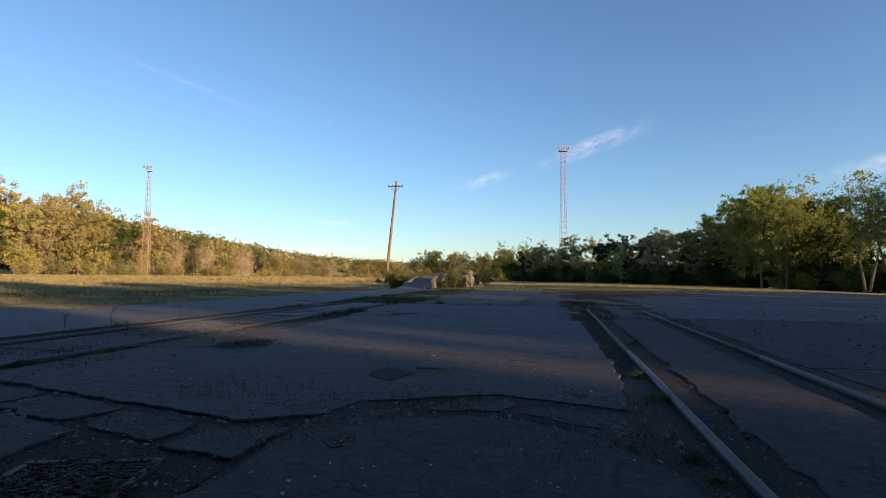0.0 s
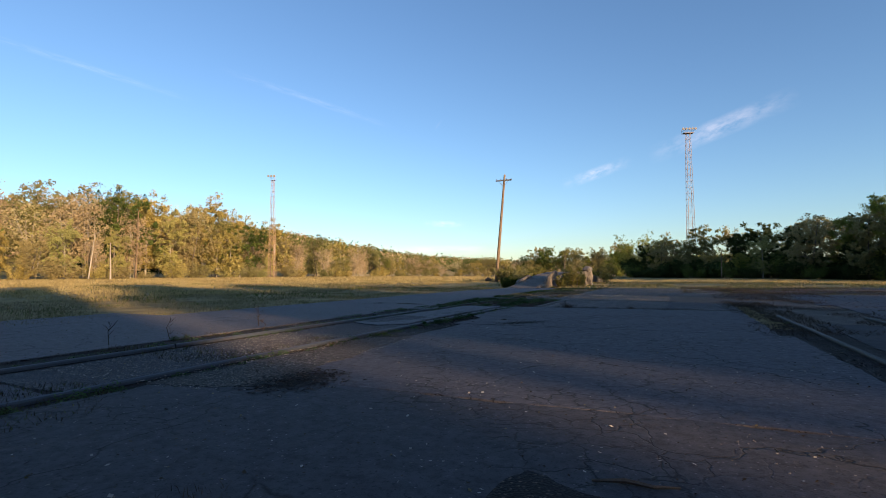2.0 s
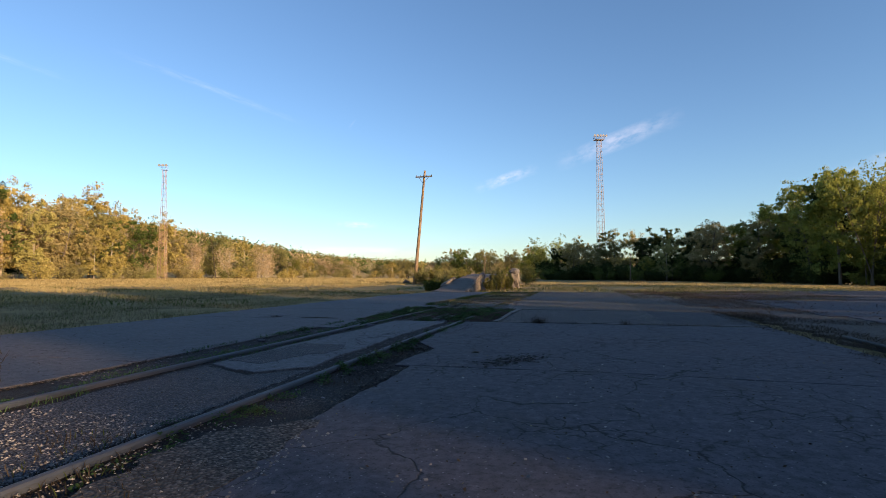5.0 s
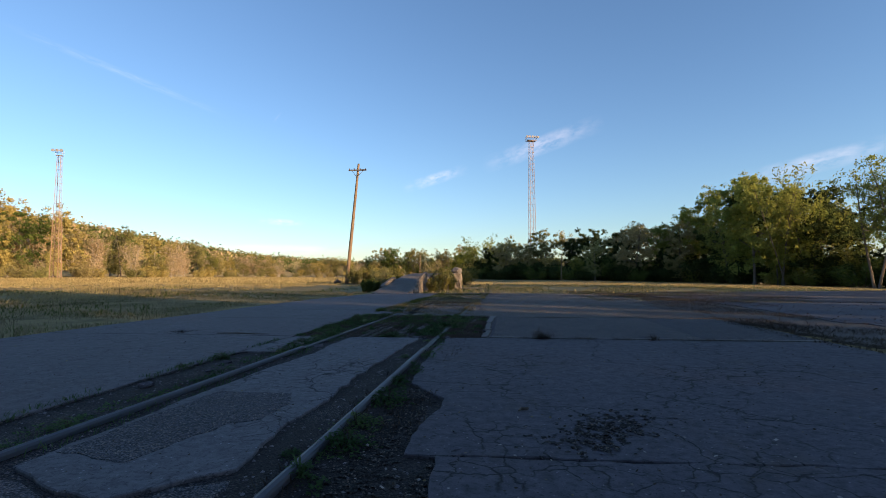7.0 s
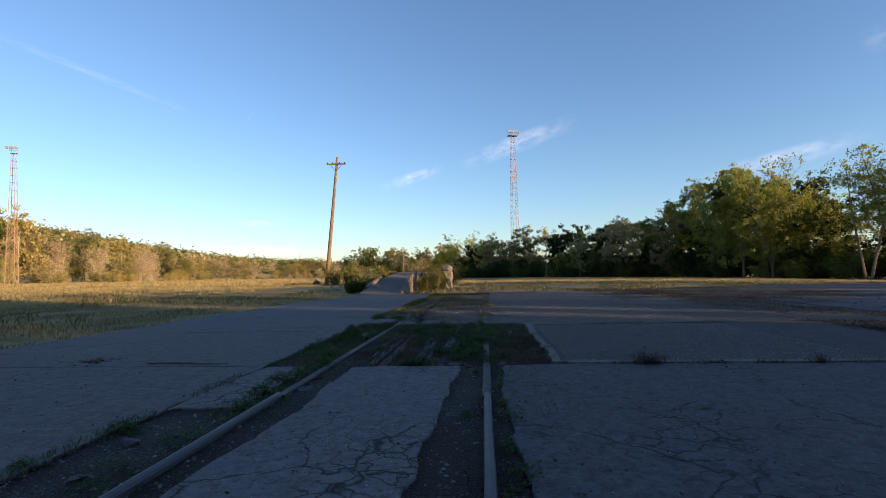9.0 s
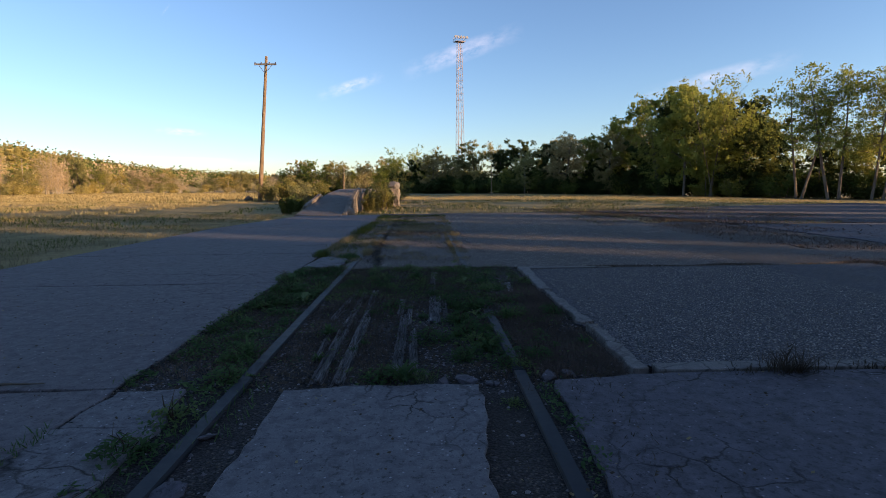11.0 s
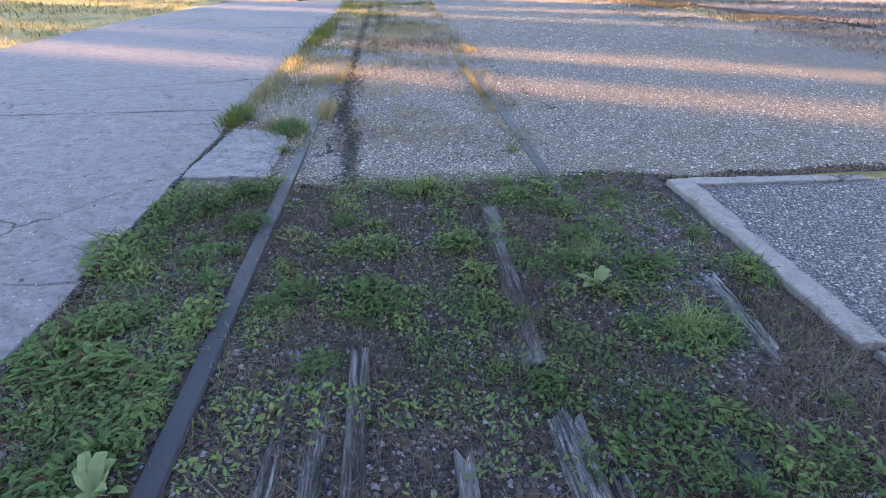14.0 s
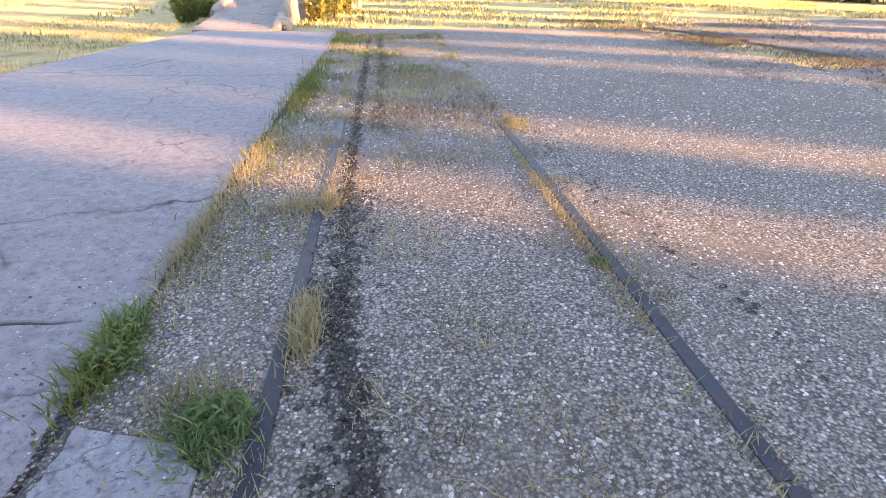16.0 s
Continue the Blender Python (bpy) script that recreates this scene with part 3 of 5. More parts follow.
# ---------------------------------------------------------------- ramp with its walls
def ramp():
    th = tagged(empty("concrete_ramp", pose(-4.0, 20.0, 0)), "old concrete ramp rising between low stone walls", "ramp")
    bm = bmesh.new()
    prof = [(19.7, 0.01), (21.0, 0.13), (23.0, 0.36), (25.0, 0.6), (27.5, 0.84), (31.0, 1.03), (38.0, 1.04), (46.0, 0.6), (52.0, 0.1)]
    for y, z in prof:
        for x in (-4.95, -4.0, -3.1):
            bm.verts.new((x + 4.0, y - 20, z))
        for x in (-3.1, -4.95):
            bm.verts.new((x + 4.0, y - 20, -0.1))
    bm.verts.ensure_lookup_table()
    v = bm.verts
    for i in range(len(prof) - 1):
        for j in range(5):
            k = (j + 1) % 5
            bm.faces.new((v[i * 5 + j], v[i * 5 + k], v[(i + 1) * 5 + k], v[(i + 1) * 5 + j]))
    bm.faces.new([v[j] for j in range(5)])
    bmesh.ops.recalc_face_normals(bm, faces=bm.faces[:])
    part("deck", bm, DECK, th)

    def wall(name, x0, x1, tops, label):
        bm = bmesh.new()
        for y, z in tops:
            j = noise.noise((y, x0, 1)) * 0.03
            for x, zz in ((x0 + 0.03, z + j), (x1 - 0.03, z + j), (x1, z - 0.06), (x1, -0.1), (x0, -0.1), (x0, z - 0.06)):
                bm.verts.new((x + 4.0, y - 20, zz))
        bm.verts.ensure_lookup_table()
        n = len(tops)
        for i in range(n - 1):
            for k in range(6):
                m = (k + 1) % 6
                bm.faces.new((bm.verts[i * 6 + k], bm.verts[i * 6 + m], bm.verts[i * 6 + 6 + m], bm.verts[i * 6 + 6 + k]))
        bm.faces.new([bm.verts[k] for k in range(6)])
        bm.faces.new([bm.verts[(n - 1) * 6 + k] for k in range(6)])
        bmesh.ops.recalc_face_normals(bm, faces=bm.faces[:])
        part(name, bm, STONE, th, label)

    wall("parapet", -3.1, -2.9, [(19.9, 0.06), (20.3, 0.16), (21.2, 0.4), (22.4, 0.68), (23.6, 0.94), (24.8, 1.1), (25.2, 1.04)], "worn stone parapet rising with the ramp")
    wall("parapet", -5.12, -4.93, [(22.0, 0.3), (22.4, 0.42), (23.6, 0.58), (25.2, 0.8), (25.6, 0.74)], "low pale stone kerb wall")
    bm = bmesh.new()
    bmesh.ops.create_icosphere(bm, subdivisions=2, radius=0.3, matrix=Matrix.Translation((-2.85 + 4.0, 0.5, 0.04)) @ Matrix.Diagonal((0.7, 0.9, 0.75, 1)))
    for q in bm.verts:
        q.co += q.co.normalized() * noise.noise(q.co * 4) * 0.08
    part("end_stone", bm, STONE, th, "broken stone at the wall's foot")


ramp()


def stone_post():
    th = tagged(empty("stone_gatepost", pose(-1.52, 30.0, 0)), "broken pale stone gatepost among tall weeds", "post")
    bm = bmesh.new()
    box(bm, (-0.3, -0.26, -0.1), (0.28, 0.26, 1.05), 0.07)
    bmesh.ops.subdivide_edges(bm, edges=bm.edges[:], cuts=2, use_grid_fill=True)
    for q in bm.verts:
        q.co += Vector((noise.noise(q.co * 3), noise.noise(q.co * 3 + Vector((5, 0, 0))), 0)) * 0.11
    part("shaft", bm, STONE, th)
    bm = bmesh.new()
    bmesh.ops.create_icosphere(bm, subdivisions=2, radius=0.38, matrix=Matrix.Translation((-0.05, 0, 1.2)) @ Matrix.Diagonal((1.05, 0.9, 0.72, 1)))
    for q in bm.verts:
        q.co += Vector((noise.noise(q.co * 5), noise.noise(q.co * 5 + Vector((3, 1, 0))), noise.noise(q.co * 5 + Vector((0, 7, 0))))) * 0.09
    part("cap", bm, KERB, th, "rough whitish cap stone")


stone_post()


# ---------------------------------------------------------------- pole and towers
def bare_post(x, y, h, r, lean, turn, name, material, label):
    z0 = gz(x, y) - 0.3
    tip = Vector((math.cos(turn) * lean * h, math.sin(turn) * lean * h, h + 0.3))
    pts = [tip * t + Vector((0.12 * math.sin(t * 6) * lean, 0, 0)) for t in np.linspace(0, 1, 7)]
    v, f = tube(pts, [r * (1 - 0.45 * t) for t in np.linspace(0, 1, 7)], 8)
    ob = raw(name, v, f, material, smooth=True)
    ob.location = (x, y, z0)
    tagged(ob, label, "post" if name != "dead_tree" else "tree")


def utility_pole():
    th = tagged(empty("utility_pole", pose(-14.6, 46.0, gz(-14.6, 46.0))), "leaning bare wooden utility pole with a crossarm", "utility pole")
    foot, top = Vector((0, 0, -0.3)), Vector((1.22, 0, 12.55))
    steps = [foot + (top - foot) * t for t in np.linspace(0, 1, 12)]
    v, f = tube(steps, [0.2 - 0.008 * i for i in range(12)], 12)
    raw("post", v, f, POLE_WOOD, th, smooth=True)
    d = (top - foot).normalized()
    arm = foot + d * 12.2
    bm = bmesh.new()
    box(bm, (arm.x - 0.95, -0.24, arm.z - 0.07), (arm.x + 0.95, -0.12, arm.z + 0.07), 0.012)
    part("crossarm", bm, TIMBER, th)
    for s in (-1, 1):
        v, f = tube([arm + Vector((s * 0.6, -0.18, -0.05)), arm + d * -0.75 + Vector((0, -0.16, 0))], [0.025, 0.025], 5)
        raw("brace", v, f, TIMBER, th)
        for k in (0.35, 0.88):
            v, f = tube([arm + Vector((s * k, -0.18, 0.07)), arm + Vector((s * k, -0.18, 0.13)), arm + Vector((s * k, -0.18, 0.2))], [0.03, 0.05, 0.025], 8)
            raw("insulator", v, f, IRON, th)
    v, f = tube([foot + d * 6.4 + Vector((-0.2, -0.05, 0)), foot + d * 6.5 + Vector((0.2, -0.05, 0))], [0.03, 0.03], 6)
    raw("step_bolt", v, f, IRON, th)
    v, f = tube([Vector((-0.9, -0.4, 0.05)), Vector((-0.6, -0.3, 0.28)), Vector((-0.2, -0.2, 0.12))], [0.12, 0.22, 0.1], 7)
    ob = raw("dead_stump", [Vector(q) + Vector((-14.9, 46.0, gz(-14.9, 46))) for q in v], f, BARK, smooth=True)
    tagged(ob, "dark rotten log at the pole's foot", "log")


utility_pole()


def bar(a, b, r):
    return tube([a, b], [r, r], 4)


def light_tower(x, y, height, w0, w1, rusty_to, panels, label, lamps, half):
    z0 = gz(x, y) - 0.2
    th = tagged(empty("light_tower", pose(x, y, z0, 0, 0, 20)), label, "light tower")

    def corner(i, t):
        w = (w0 + (w1 - w0) * t) / 2
        return Vector(((-w, w, w, -w)[i], (-w, -w, w, w)[i], t * height))

    for i in range(4):
        v, f = tube([corner(i, 0), corner(i, rusty_to)], [0.055, 0.05], 5)
        raw("leg", v, f, STEEL_R, th, "rust-brown lower leg")
        v, f = tube([corner(i, rusty_to), corner(i, 1)], [0.045, 0.036], 5)
        raw("leg", v, f, STEEL, th)
    for k in range(panels):
        t0, t1 = k / panels, (k + 1) / panels
        bits = []
        for i in range(4):
            j = (i + 1) % 4
            bits.append(bar(corner(i, t1), corner(j, t1), 0.024))
            bits.append(bar(corner(i, t0), corner(j, t1), 0.018) if k % 2 else bar(corner(j, t0), corner(i, t1), 0.018))
            if t1 < rusty_to:
                bits.append(bar(corner(j, t0), corner(i, t1), 0.018) if k % 2 else bar(corner(i, t0), corner(j, t1), 0.018))
        v, f = join(bits)
        raw("lattice_bay", v, f, STEEL_R if t1 < rusty_to + 0.02 else STEEL, th)
    bm = bmesh.new()
    box(bm, (-half, -0.6 * half, height), (half, 0.6 * half, height + 0.07), 0.01)
    part("platform", bm, STEEL, th)
    bits = []
    for sx in (-half, half):
        for sy in (-0.6 * half, 0.6 * half):
            bits.append(bar(Vector((sx, sy, height)), Vector((sx, sy, height + 0.9)), 0.025))
    for zz in (0.5, 0.9):
        ring = [Vector((sx * half, sy * half, height + zz)) for sx, sy in ((-1, -0.6), (1, -0.6), (1, 0.6), (-1, 0.6))]
        bits += [bar(ring[i], ring[(i + 1) % 4], 0.02) for i in range(4)]
    v, f = join(bits)
    raw("railing", v, f, STEEL, th)
    for k in range(lamps):
        lx = half * (-1.2 + 2.4 * k / (lamps - 1))
        v, f = tube([Vector((lx, -0.95, height + 0.75)), Vector((lx, -0.8, height + 0.72)), Vector((lx, -0.6, height + 0.68))], [0.26, 0.22, 0.1], 9)
        lamp = raw("floodlight", v, f, STEEL, th, smooth=False)
        v, f = tube([Vector((lx, -0.965, height + 0.752)), Vector((lx, -0.952, height + 0.75))], [0.22, 0.22], 9)
        raw("lens", v, f, LAMP_GLASS, lamp, "pale glass lens")


light_tower(7.47, 102.0, 29.2, 1.45, 0.75, 0.34, 24, "tall lattice steel light tower with floodlights on top", 5, 1.0)
light_tower(-71.5, 70.0, 20.6, 1.25, 0.5, 0.5, 18, "slim lattice steel light tower, rusty lower half", 3, 0.5)


# ---------------------------------------------------------------- trees
def leaf_tris(centres, sizes, rs, out=None):
    """One pointed leaf at each centre, turned at random or roughly facing outwards."""
    n = len(centres)
    if out is None:
        d = rs.normal(size=(n, 3))
        d /= np.linalg.norm(d, axis=1)[:, None]
        e = np.cross(d, rs.normal(size=(n, 3)))
    else:
        face = out + rs.normal(size=(n, 3)) * 0.65
        d = np.cross(face, rs.normal(size=(n, 3)))
        d /= np.linalg.norm(d, axis=1)[:, None]
        e = np.cross(d, face)
    e /= np.linalg.norm(e, axis=1)[:, None]
    s = np.asarray(sizes)[:, None]
    v = np.stack([centres - d * s * 0.5 - e * s * 0.34, centres - d * s * 0.5 + e * s * 0.34, centres + d * s * 0.6], 1).reshape(-1, 3)
    return v, np.arange(3 * n).reshape(n, 3)


def unit_rows(rs, n):
    d = rs.normal(size=(n, 3))
    return d / np.linalg.norm(d, axis=1)[:, None]


def tree(name, seed, height, width, base, leaves, leaf, material, bark, label, stems=1, limbs=9, flat=0.0, close=False):
    """A tapered trunk with limbs and a crown of leaf clumps. base: where the crown starts, as a part of the height."""
    rs = np.random.default_rng(seed)
    th = empty(name)
    bits, tips = [], []
    for s in range(stems):
        lean = rs.normal(size=2) * (0.05 if stems == 1 else 0.16)
        r = 0.016 * height / math.sqrt(stems)
        top = height * rs.uniform(0.78, 0.95)
        off = rs.normal(size=2) * (0.0 if stems == 1 else 0.35)
        spine = [Vector((off[0] + lean[0] * t * top + math.sin(t * 5 + s) * 0.12, off[1] + lean[1] * t * top + math.cos(t * 4 + s) * 0.12, t * top - 0.4 * (t == 0))) for t in np.linspace(0, 1, 8)]
        bits.append(tube(spine, [max(0.02, r * (1 - 0.85 * t)) for t in np.linspace(0, 1, 8)], 6))
        tips.append(spine[-1])
        for i in range(limbs):
            t = base * 0.8 + (0.97 - base * 0.8) * (i + rs.uniform(0, 1)) / limbs
            p = spine[0].lerp(spine[-1], t)
            w = rs.uniform(0, 2 * math.pi)
            shape = math.sin(math.pi * min(1, max(0.12, (t - base * 0.7) / (1.05 - base * 0.7)))) ** 0.6
            reach = width * 0.5 * shape * rs.uniform(0.6, 1.1) / (1 if stems == 1 else 1.3)
            q = p + Vector((math.cos(w) * reach, math.sin(w) * reach, reach * rs.uniform(0.25, 0.8) * (1 - flat)))
            q.z = min(q.z, height)
            mid = p.lerp(q, 0.5) + Vector((0, 0, -0.08 * reach))
            bits.append(tube([p, mid, q], [r * 0.42 * (1.1 - t), r * 0.25 * (1.1 - t) + 0.012, 0.012], 4))
            tips += [q, mid.lerp(q, 0.3)]
            for _ in range(2):
                q2 = mid + Vector(rs.normal(size=3)) * reach * 0.4
                q2.z = min(max(q2.z, height * base * 0.6), height)
                bits.append(tube([mid, q2], [r * 0.16 * (1.1 - t) + 0.008, 0.008], 3))
                tips.append(q2)
    v, f = join(bits)
    raw("trunk", v, f, bark, th)
    tips = np.array([tuple(t) for t in tips])
    pick = rs.integers(0, len(tips), leaves)
    puff = width * (0.09 if not flat else 0.06)
    sub = rs.normal(size=(len(tips), 4, 3)) * puff * (1.5 if close else 1.15)
    fat = rs.uniform(0.5, 1.2, (len(tips), 4))
    which = rs.integers(0, 4, leaves)
    way = unit_rows(rs, leaves)
    c = tips[pick] + sub[pick, which] + way * (puff * fat[pick, which] * rs.uniform(0.2, 1.15, leaves))[:, None] * np.array([1.0, 1.0, 0.85])
    c[:, 2] = np.clip(c[:, 2], height * base * 0.45, height * 1.04 + 0.4 * way[:, 2])
    if close:
        c = tips[pick] + sub[pick, which] + rs.normal(size=(leaves, 3)) * puff * 0.55
        c[:, 2] = np.clip(c[:, 2], height * base * 0.45, height * 1.04)
    v, f = leaf_tris(c, leaf * 1.2 * rs.uniform(0.55, 1.35, leaves), rs, None if close else way)
    raw("crown", v, f, material, th)
    return tagged(th, label, "tree")


def bush(name, seed, height, width, leaves, leaf, material, label, category="bush"):
    rs = np.random.default_rng(seed)
    th = empty(name)
    bits, tips = [], []
    for i in range(14):
        w, r = rs.uniform(0, 2 * math.pi), width * 0.5 * math.sqrt(rs.uniform(0.02, 1))
        foot = Vector((math.cos(w) * r * 0.35, math.sin(w) * r * 0.35, -0.1))
        tip = Vector((math.cos(w) * r, math.sin(w) * r, height * rs.uniform(0.5, 1.0) * (1 - 0.35 * (2 * r / width) ** 2)))
        bits.append(tube([foot, foot.lerp(tip, 0.5) + Vector(rs.normal(size=3)) * 0.05 * width, tip], [0.012 * height + 0.004, 0.008 * height + 0.003, 0.004], 4))
        tips += [tip, foot.lerp(tip, 0.7), foot.lerp(tip, 0.4)]
    v, f = join(bits)
    raw("stem", v, f, BARK, th)
    tips = np.array([tuple(t) for t in tips])
    pick = rs.integers(0, len(tips), leaves)
    way = unit_rows(rs, leaves)
    c = tips[pick] + way * (width * 0.15 * rs.uniform(0.3, 1.05, leaves))[:, None]
    c[:, 2] = np.clip(c[:, 2], 0.02, None)
    v, f = leaf_tris(c, leaf * rs.uniform(0.6, 1.3, leaves), rs, way)
    raw("foliage", v, f, material, th)
    return tagged(th, label, category)


def conifer(name, seed, height, width):
    rs = np.random.default_rng(seed)
    th = empty(name)
    v, f = tube([(0, 0, -0.3), (0, 0, height * 0.5), (0, 0, height)], [0.22, 0.13, 0.02], 6)
    raw("trunk", v, f, BARK, th)
    n = 5000
    t = rs.uniform(0.08, 1, n) ** 0.8
    a = np.floor(rs.uniform(0, 9, n)) * 0.7 + np.floor(t * 16) * 0.45 + rs.normal(size=n) * 0.12
    r = (1 - t) ** 0.75 * width * 0.5 * rs.uniform(0.15, 1, n) ** 0.5 + 0.03
    c = np.stack([np.cos(a) * r, np.sin(a) * r, t * height - r * 0.25], 1)
    v, f = leaf_tris(c, rs.uniform(0.3, 0.7, n) * (1.15 - t), rs)
    raw("crown", v, f, NEEDLES, th)
    return tagged(th, "dark green conifer standing above the wood", "tree")


ORIGIN = (2.0, -5.0)


def at_bearing(deg, dist):
    """A place at a bearing in degrees west of north."""
    b = radians(deg)
    return ORIGIN[0] - math.sin(b) * dist, ORIGIN[1] + math.cos(b) * dist


class Kind:
    """A tree that is built once, and copied to each of its places."""

    def __init__(self, make, height):
        self.make, self.height, self.first = make, height, None

    def plant(self, x, y, h, turn, wide=1.0, group="trees of the wood"):
        s = h / self.height
        m = Matrix.LocRotScale((x, y, gz(x, y) - 0.12), Euler((0, 0, turn)), None)
        if self.first is None:
            self.first = ob = self.make()
            tagged(ob, group=group)
            ob.matrix_world = m
        else:
            ob = copy_thing(self.first, m)
        ob.scale = (s * wide, s * wide, s)
        return ob


def K(name, seed, h, w, base, leaves, leaf, mat_, bark, label, **kw):
    return Kind(lambda: tree(name, seed, h, w, base, leaves, leaf, mat_, bark, label, **kw), h)


west_kinds = [
    K("yellow_tree", 1, 12, 8.0, 0.3, 6500, 0.24, LEAF_YELLOW, BARK_P, "yellow-leaved autumn tree at the field's edge"),
    K("brown_tree", 2, 12, 7.0, 0.25, 4200, 0.2, LEAF_RUST, BARK_P, "thin tree with brown autumn leaves and pale stems", stems=3),
    K("olive_tree", 3, 12, 8.5, 0.25, 6500, 0.24, LEAF_OLIVE, BARK, "olive-green tree turning brown"),
    K("green_tree", 4, 12, 8.0, 0.3, 6500, 0.24, LEAF_GREEN, BARK, "green broadleaf tree at the wood's edge"),
    K("sparse_tree", 5, 12, 6.5, 0.3, 2600, 0.18, LEAF_RUST, BARK_P, "half-bare tree with pale branches", stems=4)]
east_kinds = [
    K("green_tree", 11, 12, 7.5, 0.22, 8500, 0.24, LEAF_SUNNY, BARK, "tall green broadleaf tree at the wood's edge"),
    K("dark_tree", 12, 12, 7.5, 0.08, 8000, 0.3, LEAF_SHADE, BARK, "green broadleaf tree with shade in its leaf colour, dense to the ground"),
    K("slender_tree", 13, 12, 6.0, 0.35, 5500, 0.2, LEAF_SUNNY, BARK, "slender many-stemmed tree with thin green leaves", stems=4),
    K("olive_tree", 14, 12, 7.5, 0.2, 7500, 0.25, LEAF_OLIVE, BARK, "olive-yellow tree in the wood"),
    K("dark_tree", 15, 12, 8.0, 0.05, 8000, 0.32, LEAF_SHADE, BARK, "tree with leaves coloured dark as in shade, dense to the ground")]
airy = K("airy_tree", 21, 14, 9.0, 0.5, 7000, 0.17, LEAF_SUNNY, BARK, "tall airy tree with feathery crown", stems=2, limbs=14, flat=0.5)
# stands out of view, only to block the low sun
dense = K("dense_tree", 31, 15, 8.5, 0.06, 5200, 0.72, LEAF_SHADE, BARK, "unseen dense tree added to shade the yard", limbs=14, close=True)
west_bush = [Kind(lambda: bush("shrub", 41, 3, 4, 2400, 0.18, LEAF_YELLOW, "yellowing shrub at the field's edge"), 3), Kind(lambda: bush("shrub", 42, 3, 4, 2400, 0.18, LEAF_OLIVE, "olive shrub at the field's edge"), 3)]
east_bush = [Kind(lambda: bush("shrub", 43, 3, 4.5, 3000, 0.24, LEAF_SHADE, "shrub under the trees, its shade put into the leaf colour"), 3), Kind(lambda: bush("shrub", 44, 3, 4, 2400, 0.2, LEAF_GREEN, "green shrub under the trees"), 3)]

# bearing, distance, height of the tree tops as a slope
SKYLINE = [(78, 92, .14), (63, 97, .152), (58, 101, .148), (54, 106, .158), (50, 110, .132), (47, 111, .112), (43, 116, .088), (38, 122, .074), (34, 132, .058), (28, 150, .034),
           (24, 160, .03), (20, 165, .035), (17, 165, .028), (14, 165, .048), (9, 160, .045), (6, 150, .047), (2, 112, .068), (-1.3, 99, .08), (-6, 98, .08),
           (-9, 96, .084), (-12, 95, .106), (-18, 92, .124), (-22, 86, .145), (-24.4, 79, .168), (-28, 76, .16), (-31, 75, .115), (-42, 72, .1), (-46, 72, .05), (-52, 70, .045), (-85, 68, .045)]
bs = np.array([-s[0] for s in SKYLINE])
rs = np.random.default_rng(5)
b = 76.0
while b > -84:
    dist = float(np.interp(-b, bs, [s[1] for s in SKYLINE]))
    slope = float(np.interp(-b, bs, [s[2] for s in SKYLINE]))
    for row in range(3 if b > -31 else 2):
        d = dist + row * 6.0 + rs.uniform(-1.5, 1.5)
        x, y = at_bearing(b + rs.uniform(-0.8, 0.8), d)
        tall = (slope * d + 0.9 - gz(x, y)) * (rs.uniform(0.74, 1.1) if row else rs.uniform(0.42, 0.88))
        turn = rs.uniform(0, 6.28)
        if b > 16:
            kind = west_kinds[int(rs.choice(5, p=[0.2, 0.24, 0.26, 0.1, 0.2]))]
        elif b > 3:
            kind = (west_kinds + east_kinds)[int(rs.choice([2, 3, 5, 8]))]
        elif b > -22:
            # olive and brown kinds mixed in, their colour standing for sun-warmed crowns
            kind = (east_kinds + west_kinds)[int(rs.choice(8, p=[0.14, 0.1, 0.06, 0.3, 0.06, 0.08, 0.14, 0.12]))]
        else:
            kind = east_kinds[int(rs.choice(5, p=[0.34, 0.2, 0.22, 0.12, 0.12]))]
        kind.plant(x, y, max(2.5, tall), turn, rs.uniform(0.85, 1.15) * (1.0 if slope * d > 6 else 1.6))
        if row == 0 or b < 2:
            x, y = at_bearing(b + rs.uniform(-1, 1), dist - 2.5 + row * 4)
            low = min(3.5, slope * dist * 0.35 + 0.6) * rs.uniform(0.5, 1.0) * (1.0 if b > 2 else 1.0 + 0.5 * row)
            (west_bush if b > 10 else east_bush)[int(rs.integers(0, 2))].plant(x, y, low, turn, rs.uniform(1.0, 1.5), "shrubs along the wood")
    b -= math.degrees(3.9 / dist)

for deg, dist, h in ((-24.6, 74, 13.8), (-26.6, 73, 13.4), (-28.6, 74, 13.4), (-22.6, 80, 11.6)):
    east_kinds[0 if h > 13.5 else 2].plant(*at_bearing(deg, dist), h, deg, 0.85)
for deg, dist, h in ((-33.5, 68, 13.4), (-36.0, 66, 13.8), (-38.6, 66, 13.4), (-41, 67, 14)):
    airy.plant(*at_bearing(deg, dist), h, deg)
fir = Kind(lambda: conifer("conifer", 51, 14, 9.5), 14)
for deg, dist, h in ((58.3, 118, 18.2), (57.5, 122, 17.9), (59.0, 121, 18.6), (59.9, 119, 17.9), (60.7, 122, 18.5), (61.5, 120, 17.8), (56.8, 120, 17.4)):
    fir.plant(*at_bearing(deg, dist), h + 0.2 + 0.8 * math.sin(deg * 3), deg * 7, group="conifers on the hill")

